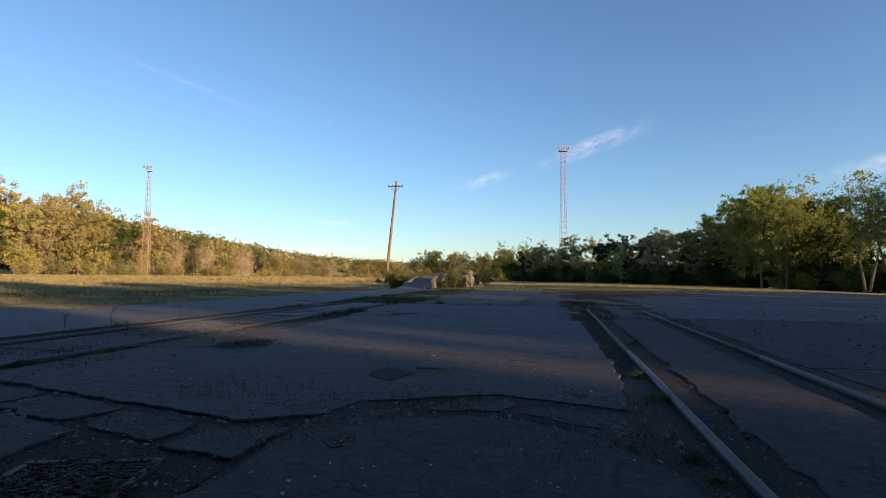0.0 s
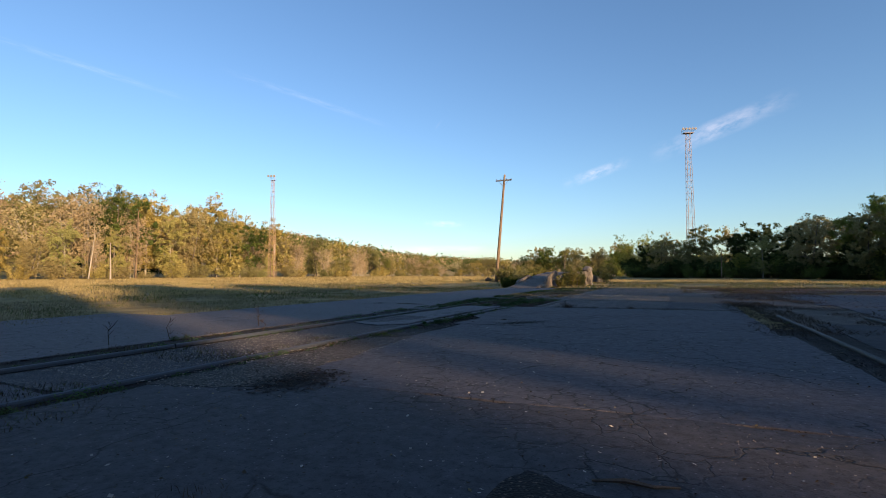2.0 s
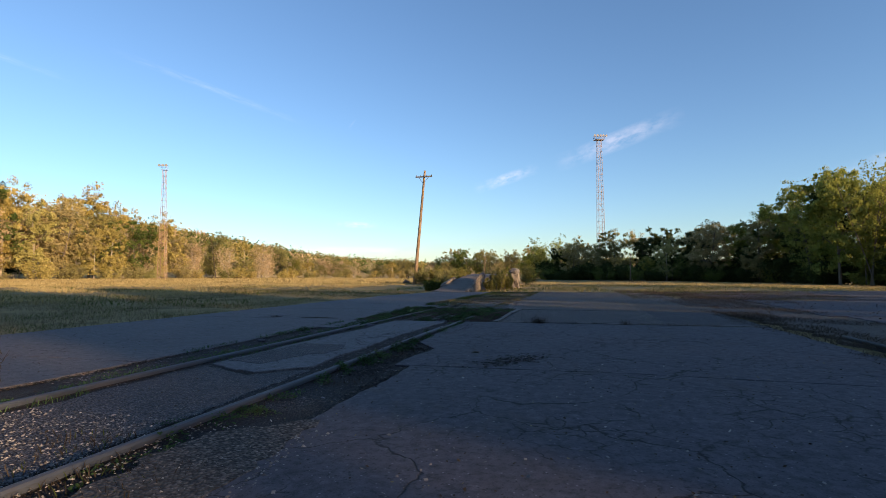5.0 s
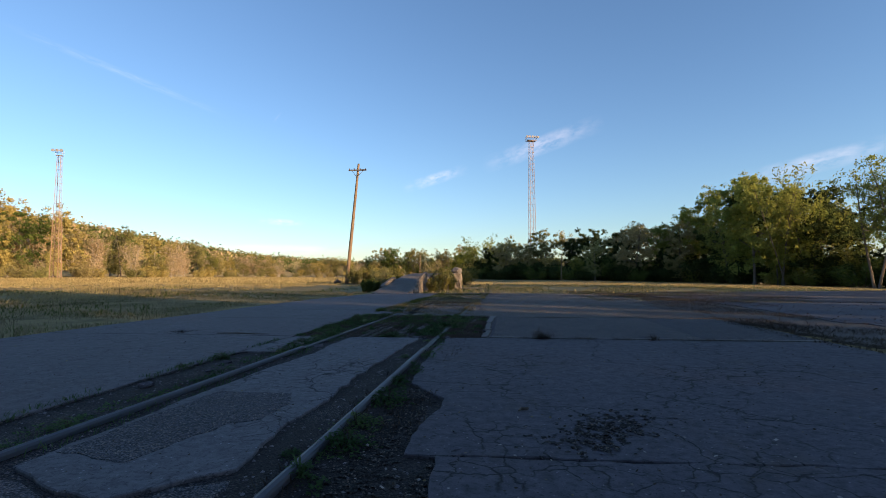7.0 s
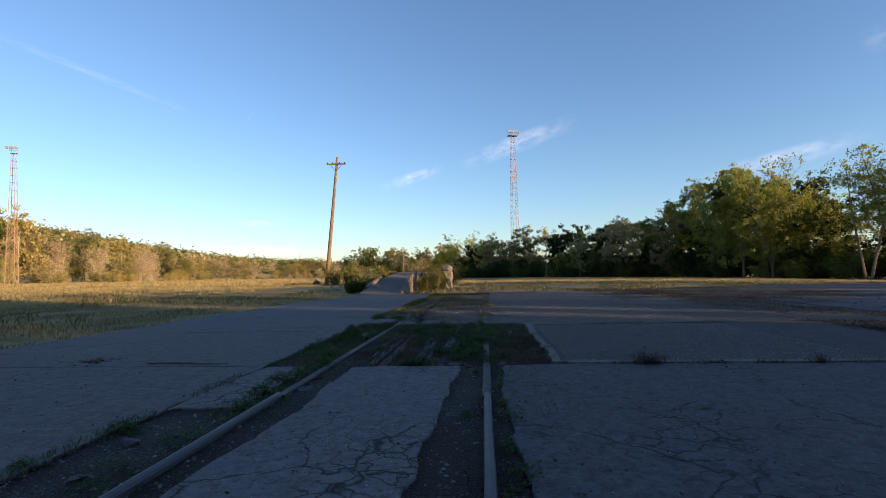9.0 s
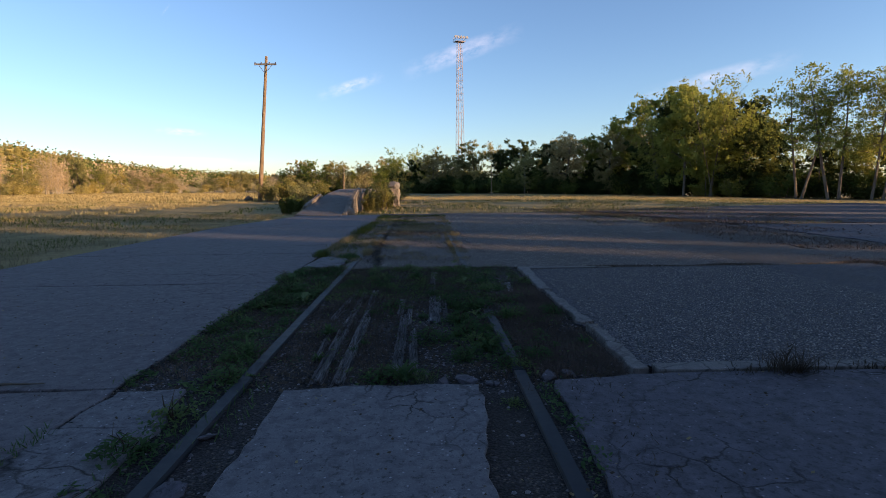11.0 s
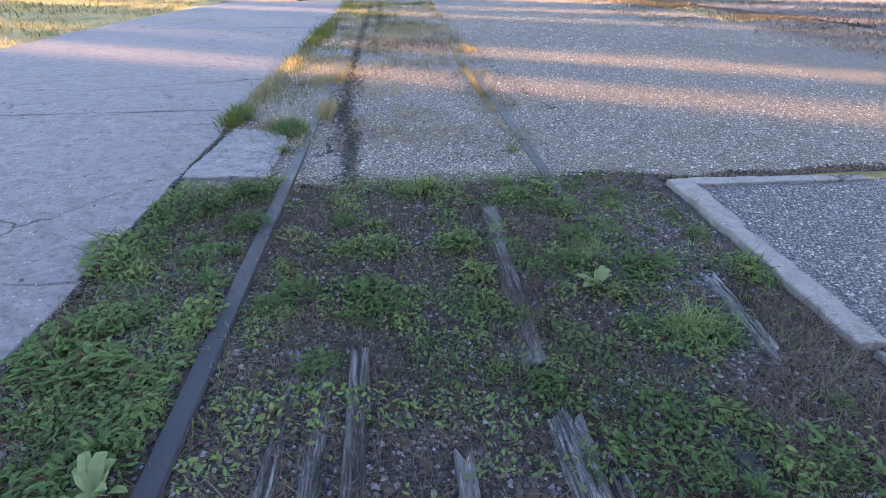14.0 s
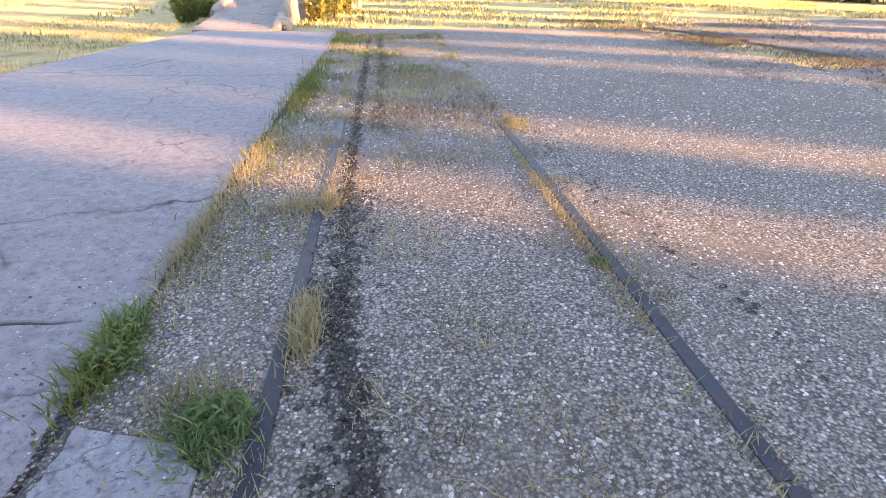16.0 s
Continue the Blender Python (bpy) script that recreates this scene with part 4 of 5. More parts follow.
# unseen trees added behind the eastern wood; their gaps shape the low sun
U, P = Vector((0.9, -0.44, 0)).normalized(), Vector((0.44, 0.9, 0)).normalized()
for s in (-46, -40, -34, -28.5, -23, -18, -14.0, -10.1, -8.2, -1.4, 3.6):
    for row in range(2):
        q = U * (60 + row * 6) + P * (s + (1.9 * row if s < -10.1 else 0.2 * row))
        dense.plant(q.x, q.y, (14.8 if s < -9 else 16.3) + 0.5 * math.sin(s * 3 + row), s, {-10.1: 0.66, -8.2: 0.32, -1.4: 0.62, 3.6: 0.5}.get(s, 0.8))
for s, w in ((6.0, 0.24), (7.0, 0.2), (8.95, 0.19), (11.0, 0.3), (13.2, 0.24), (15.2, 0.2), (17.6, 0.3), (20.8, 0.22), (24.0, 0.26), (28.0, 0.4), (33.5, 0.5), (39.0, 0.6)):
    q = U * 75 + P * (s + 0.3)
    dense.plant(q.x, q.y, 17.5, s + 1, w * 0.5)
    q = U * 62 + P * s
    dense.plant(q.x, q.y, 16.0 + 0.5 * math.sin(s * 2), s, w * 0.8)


# ---------------------------------------------------------------- wooded hill
def hillside():
    rs = np.random.default_rng(77)
    rows = [(70, 230, .12), (60, 240, .11), (52, 250, .10), (47, 260, .094), (41, 280, .078), (35, 310, .056), (27, 380, .035), (20, 450, .026), (10, 520, .022), (0, 520, .03)]
    bb = np.array([-r[0] for r in rows])
    verts, faces = [], []
    cols = np.arange(76, -8, -1.5)
    for b in cols:
        d = float(np.interp(-b, bb, [r[1] for r in rows]))
        s = float(np.interp(-b, bb, [r[2] for r in rows]))
        for k, (dd, hh) in enumerate(((0.62, 0.0), (0.75, 0.45), (0.9, 0.8), (1.0, 0.9), (1.3, 0.8), (1.8, 0.0))):
            x, y = at_bearing(b, d * dd)
            verts.append((x, y, s * d * hh - 0.3 + (noise.noise((x * 0.02, y * 0.02, 4)) * 2 if hh else 0)))
    for i in range(len(cols) - 1):
        for k in range(5):
            faces.append((i * 6 + k, i * 6 + k + 1, (i + 1) * 6 + k + 1, (i + 1) * 6 + k))
    hill = raw("hillside", verts, faces, GROUND, smooth=True)
    tagged(hill, "long low hill behind the field", "hill", kind="structure")
    for name, mat_, n, seed in (("hill_woods", LEAF_OLIVE, 900, 1), ("hill_woods", LEAF_GREEN, 700, 2), ("hill_woods", LEAF_RUST, 500, 3)):
        rs = np.random.default_rng(seed)
        cs, sz = [], []
        for _ in range(n):
            b = rs.uniform(-6, 75)
            d0 = float(np.interp(-b, bb, [r[1] for r in rows]))
            s = float(np.interp(-b, bb, [r[2] for r in rows]))
            u = rs.uniform(0.68, 1.02)
            x, y = at_bearing(b, d0 * u)
            z = s * d0 * float(np.interp(u, [0.62, 0.75, 0.9, 1.0], [0, 0.45, 0.8, 0.9]))
            r = rs.uniform(2.0, 4.2)
            pts = rs.normal(size=(60, 3)) * np.array([r, r, r * 0.7]) * 0.55 + np.array([x, y, z + r * 0.3])
            cs.append(pts)
            sz.append(rs.uniform(0.7, 1.5, 60))
        v, f = leaf_quads(np.concatenate(cs), np.concatenate(sz), rs, 0.8)
        ob = raw(name, v, f, mat_)
        tagged(ob, "distant autumn woods covering the hill", "woods", kind="stuff")


hillside()


bare_post(*at_bearing(57.8, 100), 12.2, 0.16, 0.02, 1.0, "old_pole", POLE_WOOD, "bare weathered pole standing in the wood")
bare_post(*at_bearing(60.2, 90), 6.0, 0.14, 0.55, 2.6, "dead_tree", BARK_P, "pale dead trunk leaning against the trees")
bare_post(*at_bearing(62.0, 91), 7.0, 0.12, 0.12, 0.6, "dead_tree", BARK_P, "pale bare trunk at the field's edge")
bare_post(*at_bearing(-6.0, 90), 4.6, 0.1, 0.02, 0.0, "old_post", POLE_WOOD, "thin grey post before the wood")
bare_post(*at_bearing(9.9, 62), 3.4, 0.09, 0.05, 0.3, "old_post", POLE_WOOD, "thin wooden post behind the ramp")


# ---------------------------------------------------------------- grass, weeds, loose stones
def blades(name, n, place, height, width, mat_, label, seed, lean=0.45, category="grass"):
    """Many single blades; place(rs, n) gives their feet."""
    rs = np.random.default_rng(seed)
    p = place(rs, n)
    n = len(p)
    h = height * rs.uniform(0.4, 1.3, n)
    a = rs.uniform(0, 2 * math.pi, n)
    side = np.stack([np.cos(a), np.sin(a), np.zeros(n)], 1) * (width * rs.uniform(0.6, 1.4, n))[:, None] * 0.5
    tip = p + np.stack([rs.normal(size=n) * lean * h, rs.normal(size=n) * lean * h, h], 1)
    mid = p * 0.45 + tip * 0.55 + np.array([0, 0, 1.0]) * (h * 0.12)[:, None]
    v = np.stack([p - side, p + side, mid + side * 0.7, mid - side * 0.7, tip], 1).reshape(-1, 3)
    k = np.arange(n) * 5
    f = [tuple(q) for q in np.stack([k, k + 1, k + 2, k + 3], 1)] + [tuple(q) for q in np.stack([k + 3, k + 2, k + 4], 1)]
    ob = raw(name, v, f, mat_)
    return tagged(ob, label, category, kind="stuff")


def field(x0, x1, y0, y1, keep=0.0, z=-0.05, clump=0.6):
    def place(rs, n):
        x, y = rs.uniform(x0, x1, n * 2), rs.uniform(y0, y1, n * 2)
        m = np.array([noise.noise((float(a) * clump, float(b) * clump, 11)) for a, b in zip(x, y)]) > keep
        x, y = x[m][:n], y[m][:n]
        return np.stack([x, y, np.array([gz(a, b) for a, b in zip(x, y)]) + z], 1)
    return place


blades("field_grass", 26000, field(-16, -5.5, -8, 22, -0.25), 0.08, 0.01, DRY, "dry straw-coloured field grass", 1)
blades("field_grass", 14000, field(-16, -5.4, -8, 24, 0.05), 0.07, 0.01, GRASS, "short green field grass", 2)
blades("field_grass", 42000, field(-100, -6, 48, 125, -0.3, -0.06, 0.12), 0.28, 0.14, STRAW, "pale straw grass along the far wood", 15)
blades("field_grass", 30000, field(-100, -40, 8, 60, -0.3, -0.06, 0.12), 0.22, 0.1, STRAW, "pale straw grass of the far field", 16)
blades("field_grass", 40000, field(-46, -14, 0, 60, -0.2, -0.06, 0.2), 0.14, 0.035, STRAW, "dry straw-coloured field grass far off", 3)
blades("field_grass", 14000, field(-46, -8, 0, 60, 0.1, -0.06, 0.2), 0.12, 0.035, GRASS, "greenish field grass far off", 4)
blades("field_grass", 22000, field(-5.5, 34, 21, 75, -0.15, -0.06, 0.25), 0.12, 0.035, STRAW, "dry grass strip beyond the yard", 5)
blades("field_grass", 9000, field(-5.5, 30, 21, 45, -0.05, -0.06, 0.25), 0.1, 0.03, GRASS, "green grass strip beyond the yard", 6)
blades("verge_grass", 9000, field(6.0, 8.6, -2.5, 20, -0.05, -0.03, 0.5), 0.05, 0.012, DEAD_RED, "dry weeds along the old second track", 7, 1.2)
blades("verge_grass", 14000, field(5.0, 14, 12.5, 24, -0.3, -0.06, 0.5), 0.09, 0.014, DEAD_RED, "matted brown grass between the slabs", 18, 1.0)
blades("verge_grass", 6000, field(5.0, 14, 12.5, 24, 0.0, -0.06, 0.5), 0.09, 0.012, GRASS, "short green grass between the slabs", 19, 0.9)
blades("verge_grass", 9000, field(6.2, 22, 9, 21, 0.08, -0.03, 0.4), 0.06, 0.02, DEAD_RED, "dead brown weeds at the yard's edge", 8, 1.3)
blades("track_grass", 24000, field(-1.45, 1.4, 1.9, 6.0, 0.0, -0.03, 1.4), 0.04, 0.004, DEAD_RED, "dead brown grass between the rails", 9)
blades("track_grass", 1200, field(-1.45, 1.4, 1.9, 6.0, 0.16, -0.035, 1.5), 0.05, 0.005, WEED, "low green grass between the rails", 10)
blades("track_grass", 13000, field(-1.4, 0.95, 6.6, 19, 0.05, -0.015, 1.7), 0.05, 0.005, DRY, "dry yellow grass in the gravel", 11, 0.8)
blades("track_grass", 9000, field(-1.4, 0.95, 6.2, 19, 0.0, -0.015, 1.3), 0.03, 0.004, DRY_R, "dead brown grass in the gravel", 85, 1.2)
blades("yard_grass", 3500, field(0.95, 4.5, 6.4, 14, 0.2, -0.015, 1.0), 0.03, 0.004, DRY, "sparse dry grass in the gravel", 86, 1.0)
blades("track_grass", 2600, field(-1.5, -0.9, 7.0, 19.5, 0.0, -0.015, 0.9), 0.05, 0.006, GRASS, "green grass along the slab's edge", 12)
blades("rail_grass", 1500, field(-0.88, -0.72, 6.5, 19, 0.0, -0.015, 1.3), 0.05, 0.005, DRY, "dry grass along the rail", 13)
blades("rail_grass", 1200, field(0.68, 0.9, 6.5, 19, 0.0, -0.015, 1.3), 0.045, 0.005, DRY, "dry grass along the rail", 14)


def around(x, y, rx, ry, z=-0.016):
    """Feet scattered thickest round one spot."""
    return lambda rs, n: np.stack([x + rs.normal(size=n) * rx, y + rs.normal(size=n) * ry, np.full(n, z)], 1)


blades("grass_tuft", 520, around(-0.70, 7.45, 0.04, 0.12), 0.1, 0.005, DRY, "dry yellow grass tuft beside the rail", 71, 0.5)
blades("grass_tuft", 380, around(-0.9, 8.72, 0.12, 0.07), 0.07, 0.005, DRY, "dry yellow grass tuft in the gravel", 72, 0.6)
blades("grass_tuft", 260, around(-0.72, 8.75, 0.03, 0.08), 0.09, 0.005, DRY, "dry yellow grass tuft beside the rail", 73, 0.5)
blades("grass_tuft", 300, around(0.88, 10.6, 0.06, 0.12), 0.08, 0.006, DRY, "dry yellow grass tuft beside the rail", 74, 0.5)
blades("grass_tuft", 520, around(-1.41, 7.3, 0.05, 0.13), 0.075, 0.007, GRASS, "green grass tuft at the slab's edge", 75, 0.6)
blades("grass_tuft", 360, around(-1.42, 7.52, 0.04, 0.08), 0.075, 0.007, WEED, "green weed tuft at the slab's edge", 76, 0.6)
blades("grass_tuft", 520, around(-0.93, 6.95, 0.07, 0.08), 0.075, 0.007, WEED, "green weed tuft beside the rail", 77, 0.6)
blades("grass_tuft", 220, around(-1.05, 7.1, 0.09, 0.08), 0.1, 0.0035, DRY, "thin pale dry stems beside green weeds", 78, 0.4)
blades("edge_grass", 700, around(-1.4, 8.4, 0.035, 0.38), 0.07, 0.005, DRY, "dry yellow grass along the slab's edge", 79, 0.5)
blades("edge_grass", 600, around(-1.36, 9.8, 0.06, 0.5), 0.075, 0.006, DRY, "dry yellow grass along the slab's edge", 80, 0.5)
blades("edge_grass", 1500, around(-1.3, 12.5, 0.1, 1.2), 0.08, 0.008, GRASS, "green grass along the slab's edge", 81, 0.5)
blades("rail_grass", 900, around(0.70, 8.6, 0.02, 1.0), 0.05, 0.005, DRY, "dry grass along the rail", 82, 0.6)
blades("track_grass", 3000, around(0.1, 12.6, 0.4, 0.8), 0.06, 0.006, DRY, "dry yellow grass between the rails", 87, 0.7)
blades("track_grass", 1200, around(0.2, 11.2, 0.4, 0.5), 0.05, 0.005, DRY_R, "dead brown grass between the rails", 83, 0.7)
blades("track_grass", 2600, field(-1.4, 1.0, 13.5, 19, 0.0, -0.015, 0.9), 0.07, 0.009, GRASS, "green grass between the rails", 84)


def stones(name, n, x0, x1, y0, y1, lo, hi, mat_, z, label, seed, keep=-1.0):
    rs = np.random.default_rng(seed)
    x, y = rs.uniform(x0, x1, n), rs.uniform(y0, y1, n)
    if keep > -1:
        m = np.array([noise.noise((float(a) * 0.8, float(b) * 0.8, 21)) for a, b in zip(x, y)]) > keep
        x, y = x[m], y[m]
        n = len(x)
    r = rs.uniform(lo, hi, n) * rs.uniform(0.5, 1.0, n)
    base = np.array([(1, 0, 0), (0.3, 0.95, 0.1), (-0.8, 0.55, 0), (-0.8, -0.6, 0.1), (0.35, -0.9, 0), (0.1, 0.05, 0.75)])
    ang = rs.uniform(0, 2 * math.pi, n)
    ca, sa = np.cos(ang), np.sin(ang)
    shape = base[None] * rs.uniform(0.65, 1.2, (n, 6, 1))
    v = np.empty((n, 6, 3))
    v[..., 0] = x[:, None] + r[:, None] * (shape[..., 0] * ca[:, None] - shape[..., 1] * sa[:, None])
    v[..., 1] = y[:, None] + r[:, None] * (shape[..., 0] * sa[:, None] + shape[..., 1] * ca[:, None])
    v[..., 2] = z + r[:, None] * shape[..., 2]
    k = np.arange(n)[:, None] * 6
    f = np.concatenate([k + np.array([[i, (i + 1) % 5, 5]]) for i in range(5)])
    ob = raw(name, v.reshape(-1, 3), f, mat_)
    return tagged(ob, label, "gravel", kind="stuff")


stones("loose_gravel", 34000, -1.4, 4.6, 5.9, 10.5, 0.005, 0.0155, PEBBLE, -0.014, "pale loose gravel stones", 1)
stones("loose_gravel", 18000, -1.4, 6.6, 10.5, 19, 0.008, 0.024, PEBBLE, -0.014, "pale loose gravel stones", 2)
stones("loose_gravel", 18000, 1.6, 4.6, 2.05, 5.6, 0.004, 0.0105, PEBBLE, -0.006, "grey chippings", 3)
stones("track_stones", 21000, -1.45, 1.4, 1.8, 5.9, 0.004, 0.014, PEBBLE_D, -0.021, "small dark ballast stones", 4)
stones("track_stones", 5000, -1.5, 1.45, -4.5, 1.9, 0.005, 0.018, PEBBLE_D, -0.021, "small dark ballast stones", 5)
stones("loose_gravel", 5200, -0.6, 1.7, -8.6, -5.2, 0.005, 0.014, PEBBLE, 0.0, "pale brown gravel between the rails", 9)
stones("yard_grit", 5000, 1.2, 6.0, -9.5, -2.0, 0.004, 0.012, PEBBLE_D, -0.001, "loose grit on the concrete", 6, 0.1)
stones("yard_rubble", 700, 1.4, 6.5, -11.6, -10.1, 0.01, 0.034, PEBBLE_D, -0.012, "broken concrete bits in the crack", 17)
stones("yard_grit", 2600, 3.0, 7.0, -12.0, -9.6, 0.004, 0.013, PEBBLE_D, -0.012, "loose grit and broken bits in the crack", 7)
stones("yard_grit", 4500, -4.5, -1.46, 2, 16, 0.003, 0.009, PEBBLE, -0.001, "scattered pale grit on the slabs", 8)


def litter(name, n, x0, x1, y0, y1, z, size, mat_, label, seed):
    """Fallen leaves and bark bits lying nearly flat."""
    rs = np.random.default_rng(seed)
    x, y = rs.uniform(x0, x1, n), rs.uniform(y0, y1, n)
    a, s = rs.uniform(0, 6.283, n), size * rs.uniform(0.35, 1.3, n)
    d = np.stack([np.cos(a), np.sin(a), rs.normal(size=n) * 0.25], 1) * s[:, None] * 0.5
    e = np.stack([-np.sin(a), np.cos(a), rs.normal(size=n) * 0.3], 1) * (s * rs.uniform(0.2, 0.5, n))[:, None]
    c = np.stack([x, y, z + s * 0.22], 1)
    v = np.stack([c - d, c + e, c + d, c - e], 1).reshape(-1, 3)
    tagged(raw(name, v, np.arange(4 * n).reshape(n, 4), mat_), label, "leaf litter", kind="stuff")


litter("leaf_litter", 12000, -5.4, 6.3, -13.0, 8.0, 0.0, 0.017, DRY_R, "small dark fallen leaves and bark bits", 1)
litter("leaf_litter", 2500, 8.3, 16, -12, 12, -0.008, 0.05, DRY_R, "small dark fallen leaves and bark bits", 2)
litter("leaf_litter", 1500, -5.4, 6.3, -12.5, 6.0, 0.0, 0.018, DRY, "pale straw-coloured fallen bits", 3)
litter("leaf_litter", 9000, -1.45, 1.4, 1.8, 6.0, -0.02, 0.03, DRY_R, "dead brown leaf bits between the rails", 4)
blades("dead_tuft", 260, around(2.3, 1.88, 0.08, 0.03), 0.12, 0.004, DRY_R, "dark dead tuft in the joint", 88, 0.6)
blades("dead_tuft", 120, around(3.85, 1.88, 0.05, 0.03), 0.08, 0.004, DRY_R, "dark dead tuft in the joint", 89, 0.6)
litter("leaf_litter", 1600, 1.0, 6.4, -13.0, -2.0, 0.0, 0.022, PEBBLE, "small pale chips on the concrete", 5)
blades("dead_fibres", 12000, field(-1.45, 1.4, 1.9, 6.0, -0.2, -0.025, 1.2), 0.026, 0.003, DRY_R, "matted dead grass stems", 31, 1.6)
blades("dead_fibres", 4500, field(-1.45, 1.4, 1.9, 6.0, -0.2, -0.03, 1.2), 0.03, 0.0022, DRY, "matted pale dead grass stems", 33, 1.6)
blades("dead_fibres", 12000, field(-1.45, 1.4, 1.9, 6.0, -0.2, -0.03, 1.2), 0.035, 0.0025, DEAD_RED, "matted reddish dead grass stems", 32, 1.6)


blades("rail_weeds", 5000, field(-1.6, 1.5, -11, -5.5, 0.1, -0.035, 0.9), 0.06, 0.006, DRY_R, "dark dead weeds along the rails", 41)
blades("rail_weeds", 2600, field(-1.6, 1.5, -11, -5.5, 0.15, -0.035, 0.9), 0.05, 0.006, GRASS, "low green weeds along the rails", 42)
blades("rail_weeds", 1300, field(-1.0, -0.6, -6, 1.9, -0.05, -0.035, 1.2), 0.06, 0.006, WEED, "low green weeds along the rail", 43)
blades("rail_weeds", 1300, field(0.65, 1.25, -4, 1.9, -0.05, -0.035, 1.2), 0.05, 0.006, DRY_R, "dead weeds along the rail", 44)
blades("crack_weeds", 1500, field(3.0, 6.5, -11.4, -9.8, 0.0, -0.012, 1.5), 0.04, 0.004, DRY_R, "dead weeds in the crack", 45)
blades("crack_weeds", 700, field(1.4, 6.1, 1.84, 1.94, 0.0, -0.012, 1.5), 0.05, 0.005, DRY_R, "dead weeds in the joint", 46)
blades("crack_weeds", 800, field(-1.5, -1.4, -3, 2.0, -0.1, -0.02, 1.5), 0.05, 0.006, WEED, "green weeds in the joint", 47)
blades("verge_grass", 3500, field(5.9, 7.2, -3, 6, -0.1, -0.03, 0.8), 0.055, 0.01, DRY_R, "dead brown weeds at the track's end", 48, 1.1)


blades("track_grass", 3000, field(-1.4, 1.35, 4.0, 6.0, 0.02, -0.022, 2.6), 0.035, 0.0045, WEED_P, "low green grass between the rails", 51)
blades("track_grass", 9000, field(-1.4, 1.35, 3.6, 6.0, -0.2, -0.022, 1.6), 0.04, 0.0035, DEAD_RED, "reddish dead grass between the rails", 52, 0.9)
blades("track_grass", 9000, field(0.85, 1.4, 1.9, 4.6, -0.2, -0.022, 1.6), 0.045, 0.0035, DEAD_RED, "reddish dead grass beside the rail", 53, 0.9)


WEED_KINDS = {  # leaves, length, width, spread, height, material, label
    "rosette": (40, 0.11, 0.18, 0.012, 0.01, WEED, "green dandelion-like rosette of long toothed leaves"),
    "clump": (230, 0.036, 0.42, 0.06, 0.085, WEED, "bushy leafy green weed between stones"),
    "pale_clump": (190, 0.032, 0.45, 0.055, 0.065, WEED_P, "pale green leafy weed between stones"),
    "creeper": (170, 0.024, 0.55, 0.11, 0.025, WEED, "low creeping green weed on dark soil"),
    "grass": (130, 0.095, 0.04, 0.035, 0.01, WEED_P, "tuft of long green grass blades"),
    "mullein": (11, 0.1, 0.36, 0.01, 0.01, WEED_M, "pale grey-green weed with broad soft leaves")}


def weed(seed, kind_):
    """A low plant: leaves with a folded midrib that rise and arch over, on short stalks where it is bushy."""
    rs = np.random.default_rng(seed)
    th = empty("weed")
    verts, faces = [], []
    n, length, slim, spread, tall_, mat_, label = WEED_KINDS[kind_]
    for i in range(n):
        a = rs.uniform(0, 2 * math.pi)
        ln = rs.uniform(0.55, 1.1) * length
        w = ln * slim * rs.uniform(0.8, 1.2)
        rise = rs.uniform(0.5, 2.4) if kind_ in ("rosette", "grass", "mullein") else rs.uniform(-0.1, 1.2)
        px, py = rs.normal() * spread, rs.normal() * spread
        lift = tall_ * rs.uniform(0, 1) * max(0.1, 1 - (px * px + py * py) / (4 * spread * spread))
        foot = Vector((px, py, lift))
        d = Vector((math.cos(a), math.sin(a), 0))
        s = Vector((-d.y, d.x, 0))
        k0 = len(verts)
        for q, (t, ww) in enumerate(((0.0, 0.15), (0.22, 0.55), (0.42, 1.0), (0.62, 0.8), (0.82, 0.72))):
            if kind_ == "rosette" and q in (1, 3):
                ww *= 0.5
            c = foot + d * ln * t * (1 - 0.12 * rise) + Vector((0, 0, rise * ln * (t - 0.62 * t * t)))
            fold = Vector((0, 0, 0.22 * w * ww))
            verts += [c + s * w * ww * 0.5 + fold, c, c - s * w * ww * 0.5 + fold]
        verts.append(foot + d * ln * (1 - 0.12 * rise) + Vector((0, 0, rise * ln * 0.38)))
        for j in range(4):
            for h in (0, 1):
                faces.append((k0 + 3 * j + h, k0 + 3 * j + h + 1, k0 + 3 * j + h + 4, k0 + 3 * j + h + 3))
        faces += [(k0 + 12, k0 + 13, k0 + 15), (k0 + 13, k0 + 14, k0 + 15)]
    raw("foliage", verts, faces, mat_, th)
    if "clump" in kind_:
        bits = [tube([(0, 0, -0.02), (rs.normal() * 0.03, rs.normal() * 0.03, 0.05), (rs.normal() * 0.05, rs.normal() * 0.05, 0.1)], [0.003, 0.0025, 0.001], 4) for _ in range(5)]
        v, f = join(bits)
        raw("stalk", v, f, DRY_R, th)
    return tagged(th, label, "weed", group="weeds along the rails")


